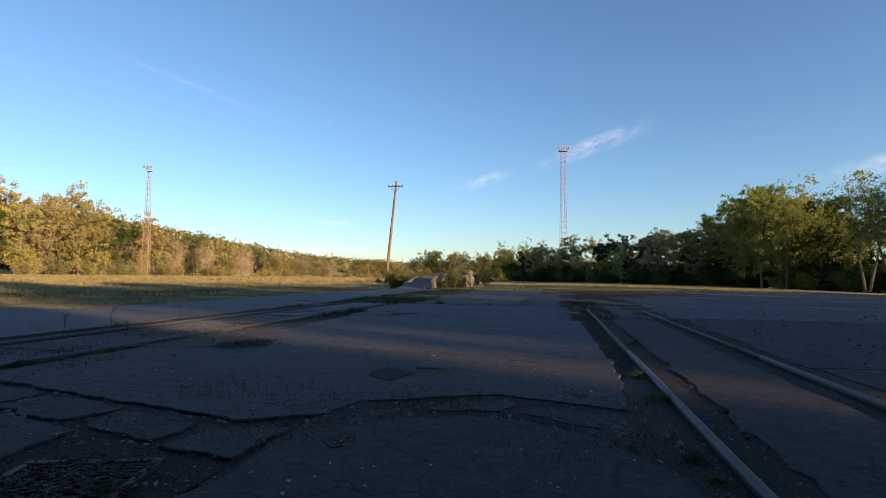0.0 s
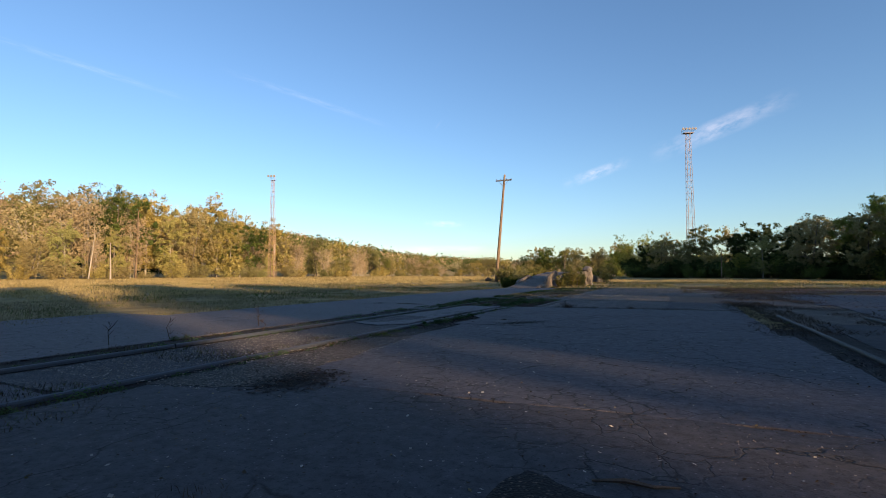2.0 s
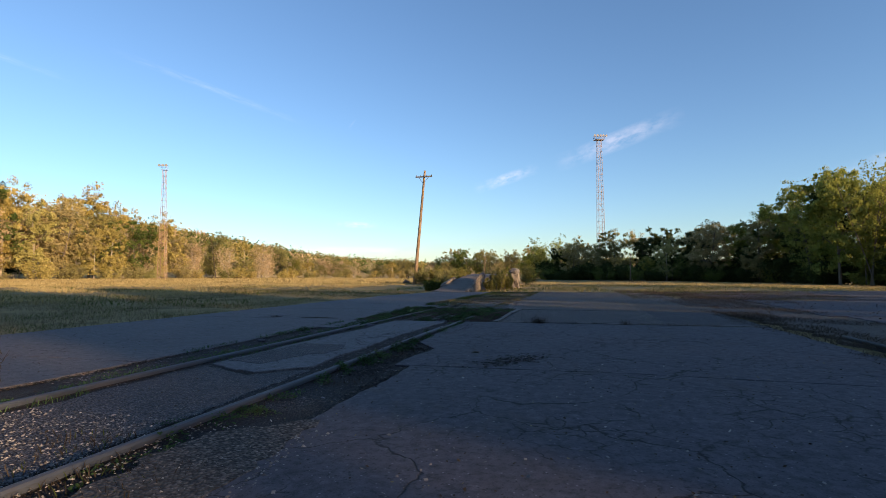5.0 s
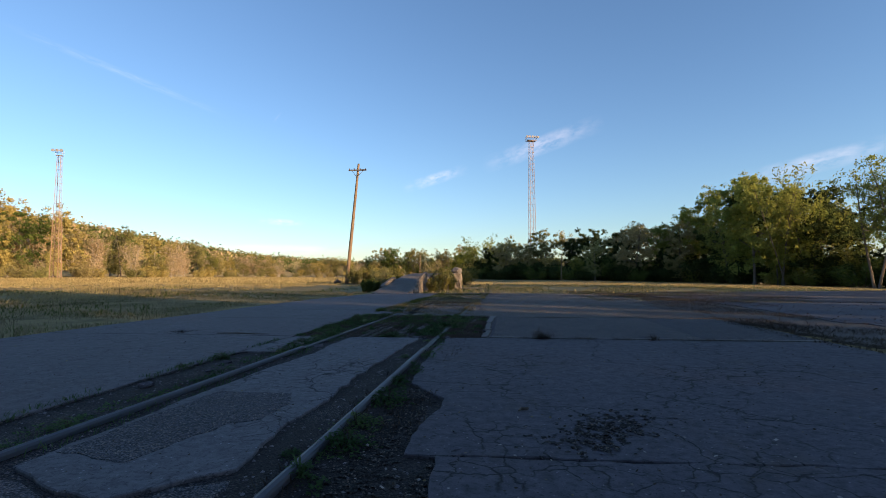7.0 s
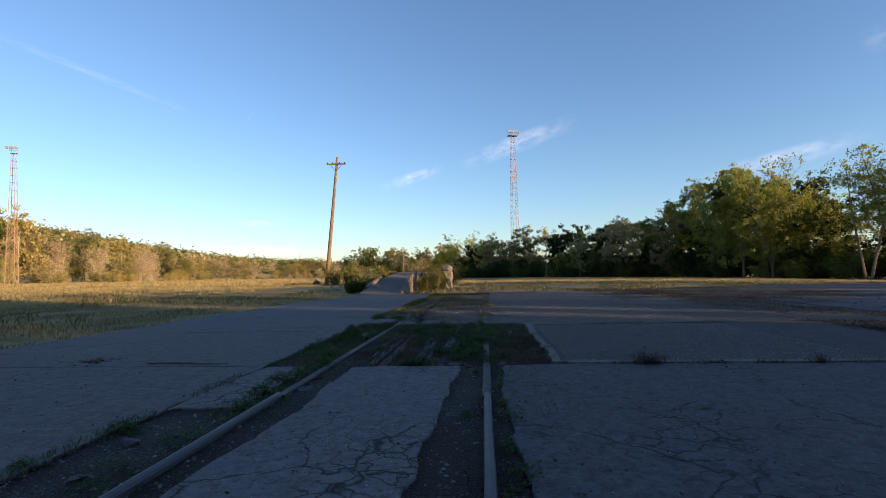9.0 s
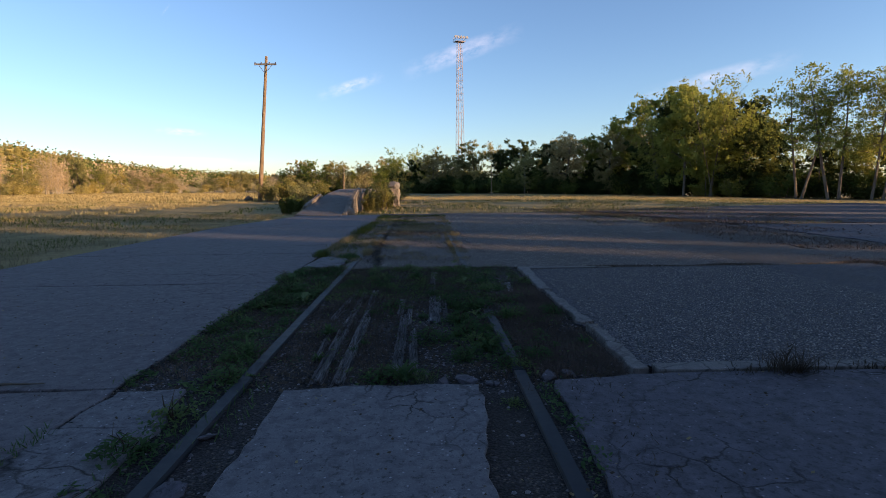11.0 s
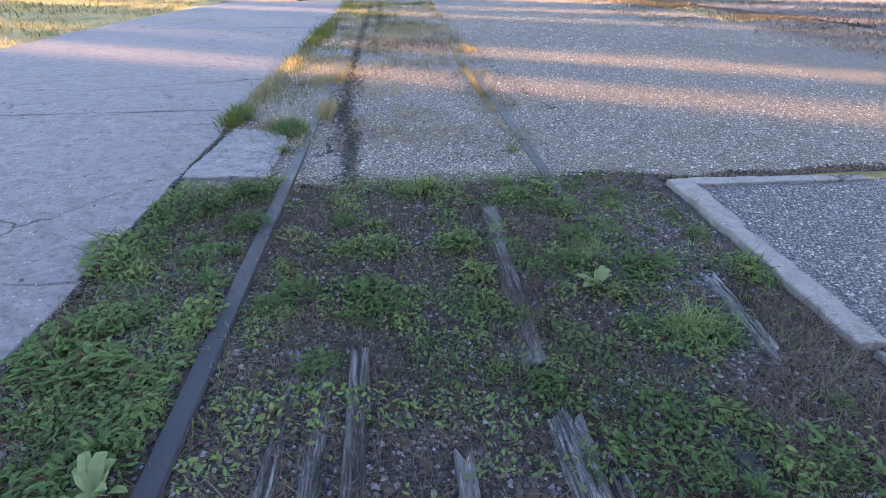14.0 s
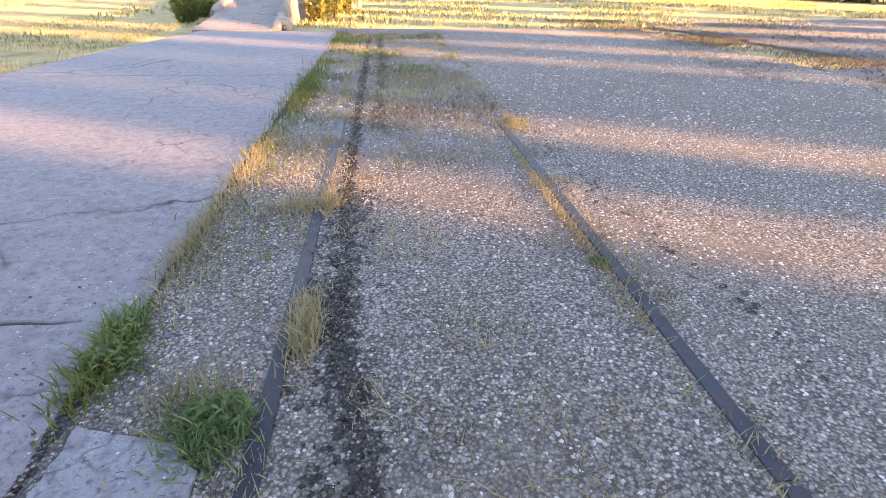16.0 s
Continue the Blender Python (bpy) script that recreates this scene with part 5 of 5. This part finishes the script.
def ground_leaves(n, x0, x1, y0, y1, keep, size, mat_, label, seed):
    """Small broad leaves of creeping weeds, in patches."""
    rs = np.random.default_rng(seed)
    x, y = rs.uniform(x0, x1, n), rs.uniform(y0, y1, n)
    d = np.array([noise.noise((float(a) * 4.2, float(b) * 4.2, 31 + seed)) for a, b in zip(x, y)])
    m = d > keep
    x, y, d = x[m], y[m], d[m]
    n = len(x)
    c = np.stack([x, y, -0.02 + rs.uniform(0.1, 1.0, n) * np.minimum(0.07, 0.015 + 0.16 * (d - keep))], 1)
    way = unit_rows(rs, n) * 0.7 + np.array([0, 0, 1.0])
    along = np.cross(way, rs.normal(size=(n, 3)))
    along /= np.linalg.norm(along, axis=1)[:, None]
    side = np.cross(along, way)
    side /= np.linalg.norm(side, axis=1)[:, None]
    z = (size * rs.uniform(0.5, 1.4, n))[:, None]
    v = np.stack([c - along * z * 0.5, c - along * z * 0.1 + side * z * 0.2, c + along * z * 0.25 + side * z * 0.2, c + along * z * 0.55, c + along * z * 0.25 - side * z * 0.2, c - along * z * 0.1 - side * z * 0.2], 1).reshape(-1, 3)
    tagged(raw("creeping_weeds", v, np.arange(6 * n).reshape(n, 6), mat_), label, "weeds", kind="stuff")


ground_leaves(13000, -1.43, -0.83, 1.9, 5.95, 0.02, 0.023, WEED, "small green leaves of creeping weeds", 1)
ground_leaves(11000, 0.35, 1.1, 2.2, 5.9, 0.06, 0.022, WEED, "small green leaves of creeping weeds", 2)
ground_leaves(10000, -0.72, 0.72, 3.9, 5.95, 0.07, 0.02, WEED_P, "small pale green leaves of creeping weeds", 3)
ground_leaves(5000, -1.43, 1.36, 1.9, 5.95, 0.16, 0.022, WEED_P, "small pale green leaves of creeping weeds", 4)
ground_leaves(9000, -1.05, -0.85, -13, 1.9, 0.05, 0.024, WEED, "small green leaves of weeds along the rail", 5)
ground_leaves(9000, 0.82, 1.0, -13, 1.9, 0.05, 0.024, WEED, "small green leaves of weeds along the rail", 6)


KIND_NAMES = list(WEED_KINDS)
weeds = {name: weed(61 + k, name) for k, name in enumerate(KIND_NAMES)}
R, C, P_, Z, G, M = KIND_NAMES
spots = [(-0.9, 2.41, 1.2, R), (-0.95, 2.3, 1.1, C), (-0.88, 1.95, 1.2, C), (0.11, 1.9, 1.3, R), (0.0, 1.95, 1.0, C), (0.2, 1.9, 1.0, G), (0.65, 2.39, 1.2, R), (0.89, 3.21, 1.1, R), (0.67, 3.51, 1.2, R), (-0.05, 3.66, 1.1, C),
         (-0.48, 2.84, 1.0, R), (-0.89, 3.94, 1.15, M), (-1.37, 3.4, 1.1, P_), (-1.28, 4.42, 1.2, C), (0.25, 2.68, 1.1, C), (0.55, 2.83, 1.2, C), (0.5, 3.12, 1.2, C), (0.58, 2.59, 1.1, P_), (0.81, 2.08, 0.9, P_), (1.3, 3.31, 0.9, C),
         (1.32, 2.51, 0.7, R), (-0.24, 2.45, 0.45, R), (-0.44, 2.29, 0.55, R), (0.73, 2.13, 0.8, C), (0.45, 2.24, 0.6, C), (0.71, 3.56, 1.2, R), (0.92, 3.23, 1.2, G), (0.92, 4.42, 1.2, G), (0.85, 4.4, 1.0, G), (0.15, 5.08, 1.1, R),
         (0.04, 5.76, 1.2, P_), (-0.02, 5.74, 1.0, G), (-0.25, 4.74, 1.1, C), (-1.24, 3.88, 1.25, C), (-1.2, 3.7, 1.25, P_), (-1.05, 3.8, 1.1, C), (-1.27, 4.55, 1.25, C), (-1.12, 4.4, 1.2, C), (-0.9, 4.61, 1.1, P_), (0.2, 4.65, 0.9, P_),
         (1.33, 4.73, 0.9, P_), (0.66, 3.35, 0.7, M), (0.48, 3.64, 1.0, R), (0.55, 3.5, 0.9, R), (-0.21, 3.47, 0.5, C), (0.22, 3.3, 0.5, C), (1.3, 3.43, 0.9, C), (-1.36, 5.06, 1.2, C), (0.14, 5.12, 1.1, P_), (0.68, 5.7, 1.1, P_),
         (-1.03, 5.77, 1.0, P_), (-0.88, 4.67, 1.1, P_), (-1.41, 5.2, 1.2, C), (0.94, 4.84, 1.1, C), (0.72, 4.97, 1.1, G), (1.36, 4.84, 0.9, P_), (-0.54, 4.8, 0.8, C), (-0.2, 4.65, 0.8, C), (-0.86, 5.92, 1.0, P_), (0.74, 5.46, 1.0, C),
         (0.66, 4.73, 0.9, M), (0.18, 4.85, 1.0, P_), (-0.37, 5.12, 0.9, P_), (-0.86, 5.4, 1.0, C), (-0.93, 7.0, 1.1, C), (-1.38, 7.31, 1.1, C), (-1.41, 7.5, 1.0, P_), (0.66, 6.4, 0.6, P_), (0.72, 7.9, 0.6, C), (-0.9, 6.5, 0.8, P_),
         (-0.95, 1.5, 1.2, P_), (-1.0, 1.15, 1.1, C), (-0.95, 0.7, 1.1, C), (-0.9, 0.3, 0.9, P_), (0.9, -1.9, 1.3, C), (0.86, -2.5, 1.2, P_), (0.9, -2.9, 1.2, C), (0.84, -1.2, 0.8, C), (0.82, -3.3, 0.9, R)]
rs = np.random.default_rng(9)


def scatter(n, xs, y0, y1, lo, hi, names, wobble=0.0):
    """Weeds strewn over a strip; xs: the lines they follow, or a pair of bounds where wobble is 0."""
    for _ in range(n):
        x = rs.uniform(*xs) if not wobble else float(rs.choice(xs)) + rs.normal() * wobble
        spots.append((x, rs.uniform(y0, y1), rs.uniform(lo, hi), str(rs.choice(names))))


scatter(56, (-1.4, -0.86), 2.6, 5.85, 0.4, 1.0, [C, P_, Z, Z, R])
scatter(50, (0.42, 1.0), 2.2, 5.85, 0.35, 0.9, [C, Z, Z, R, P_])
scatter(28, (-0.7, 0.5), 4.2, 5.9, 0.4, 0.9, [C, Z, Z, P_])
scatter(14, (-0.7, 1.35), 2.0, 4.2, 0.3, 0.5, [Z, C, R])
scatter(18, (1.0, 1.36), 2.4, 5.8, 0.3, 0.7, [Z, C, Z])
scatter(22, (-1.45, -0.9, 0.9, 0.68), -7.5, 1.8, 0.4, 1.0, [C, Z, P_], 0.04)
scatter(24, (-1.0, -0.9, 0.86, 0.92), -12.5, -7.0, 0.4, 1.0, [C, Z, Z, P_], 0.05)
scatter(8, (6.55, 6.8, 8.0), -13, 0, 0.4, 1.0, [C, Z, P_], 0.05)
scatter(6, (3.0, 6.2), -11.2, -9.9, 0.3, 0.7, [Z, C])
scatter(5, (3.3, 4.3), -12.5, -11.4, 0.3, 0.7, [Z, C, P_])
placed = set()
for x, y, size, name in spots:
    m = Matrix.LocRotScale((x, y, -0.022), Euler((0, 0, x * 17 + y * 5)), None)
    if name in placed:
        ob = copy_thing(weeds[name], m)
    else:
        ob = weeds[name]
        ob.matrix_world = m
        placed.add(name)
    ob.scale = (size,) * 3

# oily soil washed along the rail's inner side
def soil_line(x_at, y0, y1, n, spread, seed, label, z=-0.009):
    rs = np.random.default_rng(seed)
    y = y0 + (y1 - y0) * (rs.uniform(0, 1, n) if y1 - y0 > 1.5 else np.clip(rs.normal(0.5, 0.22, n), 0, 1))
    x = np.array([x_at(float(q)) for q in y]) + rs.normal(size=n) * spread
    a, s = rs.uniform(0, 6.283, n), rs.uniform(0.006, 0.026, n)
    c = np.stack([x, y, z + rs.uniform(0, 0.007, n)], 1)
    d = np.stack([np.cos(a) * s, np.sin(a) * s, rs.normal(size=n) * 0.003], 1)
    e = np.stack([-np.sin(a) * s, np.cos(a) * s, rs.normal(size=n) * 0.003], 1) * rs.uniform(0.5, 1.0, (n, 1))
    v = np.stack([c - d, c + e, c + d, c - e], 1).reshape(-1, 3)
    tagged(raw("oily_soil", v, np.arange(4 * n).reshape(n, 4), SOIL_BLACK), label, "soil", kind="stuff")


soil_line(lambda y: float(np.interp(y, [5.8, 6.8, 7.4, 9.0, 19.0], [-0.42, -0.44, -0.56, -0.62, -0.66])), 5.8, 18.5, 3400, 0.028, 1, "black oily soil beside the rail")
soil_line(lambda y: -0.56 + 0.05 * math.sin(y * 3), 6.4, 9.0, 650, 0.08, 13, "scattered dark oily soil beside the rail")
soil_line(lambda y: -0.4 + 0.02 * math.sin(y), 10.5, 18.5, 1500, 0.045, 2, "black oily soil between the rails")
soil_line(lambda y: float(np.interp(y, [7.0, 9.5], [1.25, 1.02])) + 0.03 * math.sin(y * 7), 7.0, 12.0, 160, 0.04, 3, "dark soil spots in the gravel")
soil_line(lambda y: 2.0, -8.5, -7.5, 1500, 0.16, 5, "black oily stain on the concrete", 0.001)
soil_line(lambda y: 2.35 + 0.5 * (y + 2.5), -3.0, -2.0, 500, 0.14, 6, "dark grit in a shallow pothole", 0.001)
soil_line(lambda y: -3.5, 1.9, 2.5, 160, 0.12, 7, "rusty dark stain on the slab", 0.0)
soil_line(lambda y: 1.46 + 0.06 * math.sin(y * 2), -8.2, -2.8, 2600, 0.05, 11, "dark soil at the slab's edge", -0.012)
soil_line(lambda y: -1.45, -9.0, 2.0, 2600, 0.04, 12, "dark soil at the slab's edge", -0.012)
soil_line(lambda y: 1.08, -3.6, -0.2, 2600, 0.09, 8, "black soil beside the rail", -0.018)
soil_line(lambda y: 6.5, -9.0, -1.0, 2200, 0.1, 9, "black soil beside the rail", -0.016)
soil_line(lambda y: 7.0, -11.0, -4.0, 1500, 0.08, 10, "black soil beside the rail", -0.016)
soil_line(lambda y: 3.8, -12.35, -11.6, 900, 0.2, 21, "black soil clogging the drain", -0.004)
soil_line(lambda y: -1.42, 2.0, 13.0, 2500, 0.012, 4, "dark soil in the slab's joint")

# broken bits of the slab's edge
def chunk(x, y, r, seed):
    bm = bmesh.new()
    bmesh.ops.create_icosphere(bm, subdivisions=1, radius=r, matrix=Matrix.Diagonal((1.2, 0.9, 0.4, 1)))
    for q in bm.verts:
        q.co += Vector((noise.noise(q.co * 14 + Vector((seed, 0, 0))), noise.noise(q.co * 14 + Vector((0, seed, 0))), 0.5 * noise.noise(q.co * 14 + Vector((0, 0, seed))))) * r * 0.9
    ob = part("concrete_chunk", bm, CONC_B)
    ob.matrix_world = pose(x, y, -0.014, 0, 0, seed * 50)
    tagged(ob, "broken pale concrete lump on dark soil", "rubble", group="broken slab edge")


for k, (x, y, r) in enumerate([(0.33, 1.87, 0.05), (0.46, 1.9, 0.06), (0.6, 1.84, 0.035), (0.93, 1.93, 0.055), (1.05, 1.96, 0.04), (1.44, 2.97, 0.05), (-0.68, 0.9, 0.06), (-0.72, 1.3, 0.04), (1.5, -2.9, 0.05), (-1.2, -0.4, 0.06), (-1.1, -0.9, 0.05), (-1.25, -1.6, 0.07)]):
    chunk(x, y, r, k + 1.3)

# tall weeds by the ramp and the pole
tall = [(-2.3, 23.6, 1.0, 0.8, WEED_Y, "tall yellow-green weeds beside the ramp wall"), (-2.1, 25.0, 1.35, 1.1, WEED_Y, "tall yellow-green weeds beside the ramp wall"), (-1.9, 26.8, 1.45, 1.2, WEED_Y, "tall yellow weeds beside the ramp"),
        (-2.5, 28.4, 1.5, 1.2, LEAF_OLIVE, "tall olive weeds by the gatepost"), (-1.75, 28.6, 1.1, 0.9, WEED_Y, "tall yellow weeds at the gatepost's foot"),
        (-6.0, 22.6, 0.75, 0.8, GRASS, "green weeds at the ramp's kerb wall"), (-6.2, 24.6, 0.8, 1.0, GRASS, "green weeds at the ramp's kerb wall"), (-5.6, 28.2, 1.2, 0.8, WEED_Y, "yellow weeds along the ramp"), (-5.8, 30.5, 1.3, 0.9, WEED_Y, "yellow weeds along the ramp"),
        (-6.6, 29.0, 1.5, 1.5, LEAF_OLIVE, "olive brushwood by the ramp"), (-7.6, 33.0, 1.6, 2.0, LEAF_OLIVE, "olive brushwood by the ramp"), (-13.6, 45.0, 1.8, 2.0, LEAF_OLIVE, "olive brushwood round the pole"), (-12.3, 46.5, 2.1, 2.2, WEED_Y, "yellow brushwood round the pole"),
        (-10.5, 44.0, 1.7, 2.4, LEAF_OLIVE, "olive brushwood by the field path"), (-8.5, 41.0, 1.9, 2.4, WEED_Y, "yellow brushwood behind the ramp"), (-5.5, 47.0, 2.3, 3.0, LEAF_OLIVE, "olive brushwood behind the ramp"), (-2.0, 44.0, 2.1, 2.6, WEED_Y, "yellow brushwood behind the ramp"), (-3.6, 40.0, 1.7, 1.2, LEAF_GREEN, "green brushwood behind the ramp")]
for k, (x, y, h, w, mt, lab) in enumerate(tall):
    ob = bush("tall_weeds", 80 + k, h, w, 2600, 0.07 if y < 32 else 0.12, mt, lab, "weeds")
    ob.location = (x, y, gz(x, y) - 0.06)


# ---------------------------------------------------------------- drain grate
def grate():
    th = tagged(empty("drain_grate", pose(3.8, -12.0, -0.012, 0, 0, 18) @ Matrix.Scale(0.85, 4)), "rusty cast-iron drain grate clogged with soil", "drain")
    bm = bmesh.new()
    for x0, y0, x1, y1 in ((-0.36, -0.3, 0.36, -0.25), (-0.36, 0.25, 0.36, 0.3), (-0.36, -0.25, -0.31, 0.25), (0.31, -0.25, 0.36, 0.25), (-0.03, -0.25, 0.03, 0.25)):
        box(bm, (x0, y0, -0.05), (x1, y1, 0.012), 0.004)
    part("frame", bm, IRON, th)
    for s in (-1, 1):
        for k in range(11):
            bm = bmesh.new()
            y = -0.225 + k * 0.045
            box(bm, (min(s * 0.03, s * 0.31), y - 0.011, -0.04), (max(s * 0.03, s * 0.31), y + 0.011, 0.004), 0.003)
            part("bar", bm, IRON, th)


grate()


def twig(x, y, z, ln, turn, label):
    v, f = tube([(-ln / 2, 0, 0.012), (-ln * 0.1, 0.02, 0.016), (ln * 0.2, -0.012, 0.014), (ln / 2, 0.01, 0.012)], [0.006, 0.011, 0.009, 0.004], 5)
    ob = raw("stick", v, f, BARK)
    ob.matrix_world = pose(x, y, z, 0, 0, turn)
    tagged(ob, label, "stick")


twig(4.72, -9.13, 0.0, 0.34, 8, "dark dead stick lying on the concrete")
twig(-2.3, 1.95, 0.0, 0.9, -4, "thin dark twig lying on the slab")
twig(1.9, -2.1, 0.0, 0.12, 50, "short dead twig on the concrete")


def dead_plant(x, y, h, seed):
    rs = np.random.default_rng(seed)
    th = tagged(empty("dead_weed", pose(x, y, -0.03)), "bare dead weed stalk with thin branches", "weed")
    bits = [tube([(0, 0, 0), (rs.normal() * 0.03, rs.normal() * 0.03, h * 0.6), (rs.normal() * 0.06, rs.normal() * 0.06, h)], [0.006, 0.004, 0.002], 5)]
    for k in range(9):
        t = rs.uniform(0.25, 0.9)
        a = rs.uniform(0, 6.28)
        ln = h * rs.uniform(0.15, 0.4)
        bits.append(tube([(0, 0, h * t), (math.cos(a) * ln * 0.6, math.sin(a) * ln * 0.6, h * t + ln * 0.6)], [0.003, 0.0012], 4))
    v, f = join(bits)
    raw("stalk", v, f, DRY_R, th)


for k, (x, y, h) in enumerate([(-1.75, -4.6, 0.42), (-1.7, -7.2, 0.34), (-1.62, -6.4, 0.3), (-0.9, -5.4, 0.26), (2.26, 1.86, 0.2), (3.85, 1.86, 0.14), (6.6, 3.2, 0.3), (7.3, 5.5, 0.32), (-15.5, 15.5, 0.8), (-24, 27, 0.8)]):
    dead_plant(x, y, h, k + 3)


# ---------------------------------------------------------------- thin cloud and vapour trails
def cloud_material(name, colour, strength, scale, thick):
    k = Mat(name)
    tc = k.n.new("ShaderNodeTexCoord")
    uv = tc.outputs["Generated"]
    sep = k.n.new("ShaderNodeSeparateXYZ")
    k.l.new(uv, sep.inputs[0])

    def hump(s):
        d = k.math("ABSOLUTE", k.math("SUBTRACT", s, 0.5))
        return k.ramp(d, (0.1, 1.0), (0.5, 0.0))

    f = k.noise(scale, 6, 0.6, k.stretch(uv, (3.0, 1.0, 1.0)))
    alpha = k.math("MULTIPLY", k.math("MULTIPLY", hump(sep.outputs[0]), hump(sep.outputs[1])), k.ramp(f, (0.35, 0.0), (0.75, thick)))
    e, t, mx = k.n.new("ShaderNodeEmission"), k.n.new("ShaderNodeBsdfTransparent"), k.n.new("ShaderNodeMixShader")
    e.inputs["Color"].default_value = (*colour, 1)
    e.inputs["Strength"].default_value = strength
    k.l.new(alpha, mx.inputs[0])
    k.l.new(t.outputs[0], mx.inputs[1])
    k.l.new(e.outputs[0], mx.inputs[2])
    k.l.new(mx.outputs[0], k.out.inputs["Surface"])
    return k.m


CLOUD = cloud_material("thin_pink_cloud", (1.0, 0.86, 0.84), 0.85, 2.5, 0.3)
TRAIL = cloud_material("vapour_trail", (1.0, 0.95, 0.92), 0.9, 4.0, 0.09)


def wisp(bearing0, el0, bearing1, el1, width, mat_, label):
    """A flat streak of cloud between two directions, far off."""
    def way(bd, ed):
        b_, e_ = radians(bd), radians(ed)
        return Vector((-math.sin(b_) * math.cos(e_), math.cos(b_) * math.cos(e_), math.sin(e_))) * 2600
    a, b2 = way(bearing0, el0), way(bearing1, el1)
    c, d = (a + b2) / 2, b2 - a
    nrm = c.normalized()
    up = nrm.cross(d).normalized()
    m = Matrix((d.normalized(), up, d.normalized().cross(up))).transposed().to_4x4()
    m.translation = c
    h, w = d.length / 2, math.radians(width) * 1300
    ob = raw("cloud", [(-h, -w, 0), (h, -w, 0), (h, w, 0), (-h, w, 0)], [(0, 1, 2, 3)], mat_)
    ob.matrix_world = m
    ob.visible_shadow = False
    tagged(ob, label, "cloud", kind="structure")


wisp(2.5, 12.0, -11.0, 16.2, 2.2, CLOUD, "thin pink streak of cloud")
wisp(11.5, 9.6, 4.0, 11.9, 1.4, CLOUD, "faint pink wisp of cloud")
wisp(-22.5, 8.8, -36.5, 11.2, 2.0, CLOUD, "thin white-pink streak of cloud above the wood")
wisp(-35.5, 18.4, -47.0, 21.5, 2.6, CLOUD, "thin white streak of cloud")
wisp(25.6, 16.0, 24.7, 17.2, 0.22, TRAIL, "short bright vapour trail")
wisp(49.0, 20.9, 30.0, 16.2, 0.8, TRAIL, "long faded vapour trail")
wisp(69.0, 20.0, 51.0, 17.4, 0.7, TRAIL, "long faded vapour trail")
wisp(38.0, 2.6, 14.0, 2.7, 1.3, CLOUD, "pale low bank of cloud on the horizon")
wisp(27.0, 5.8, 22.0, 5.6, 0.8, CLOUD, "small faint cloud")
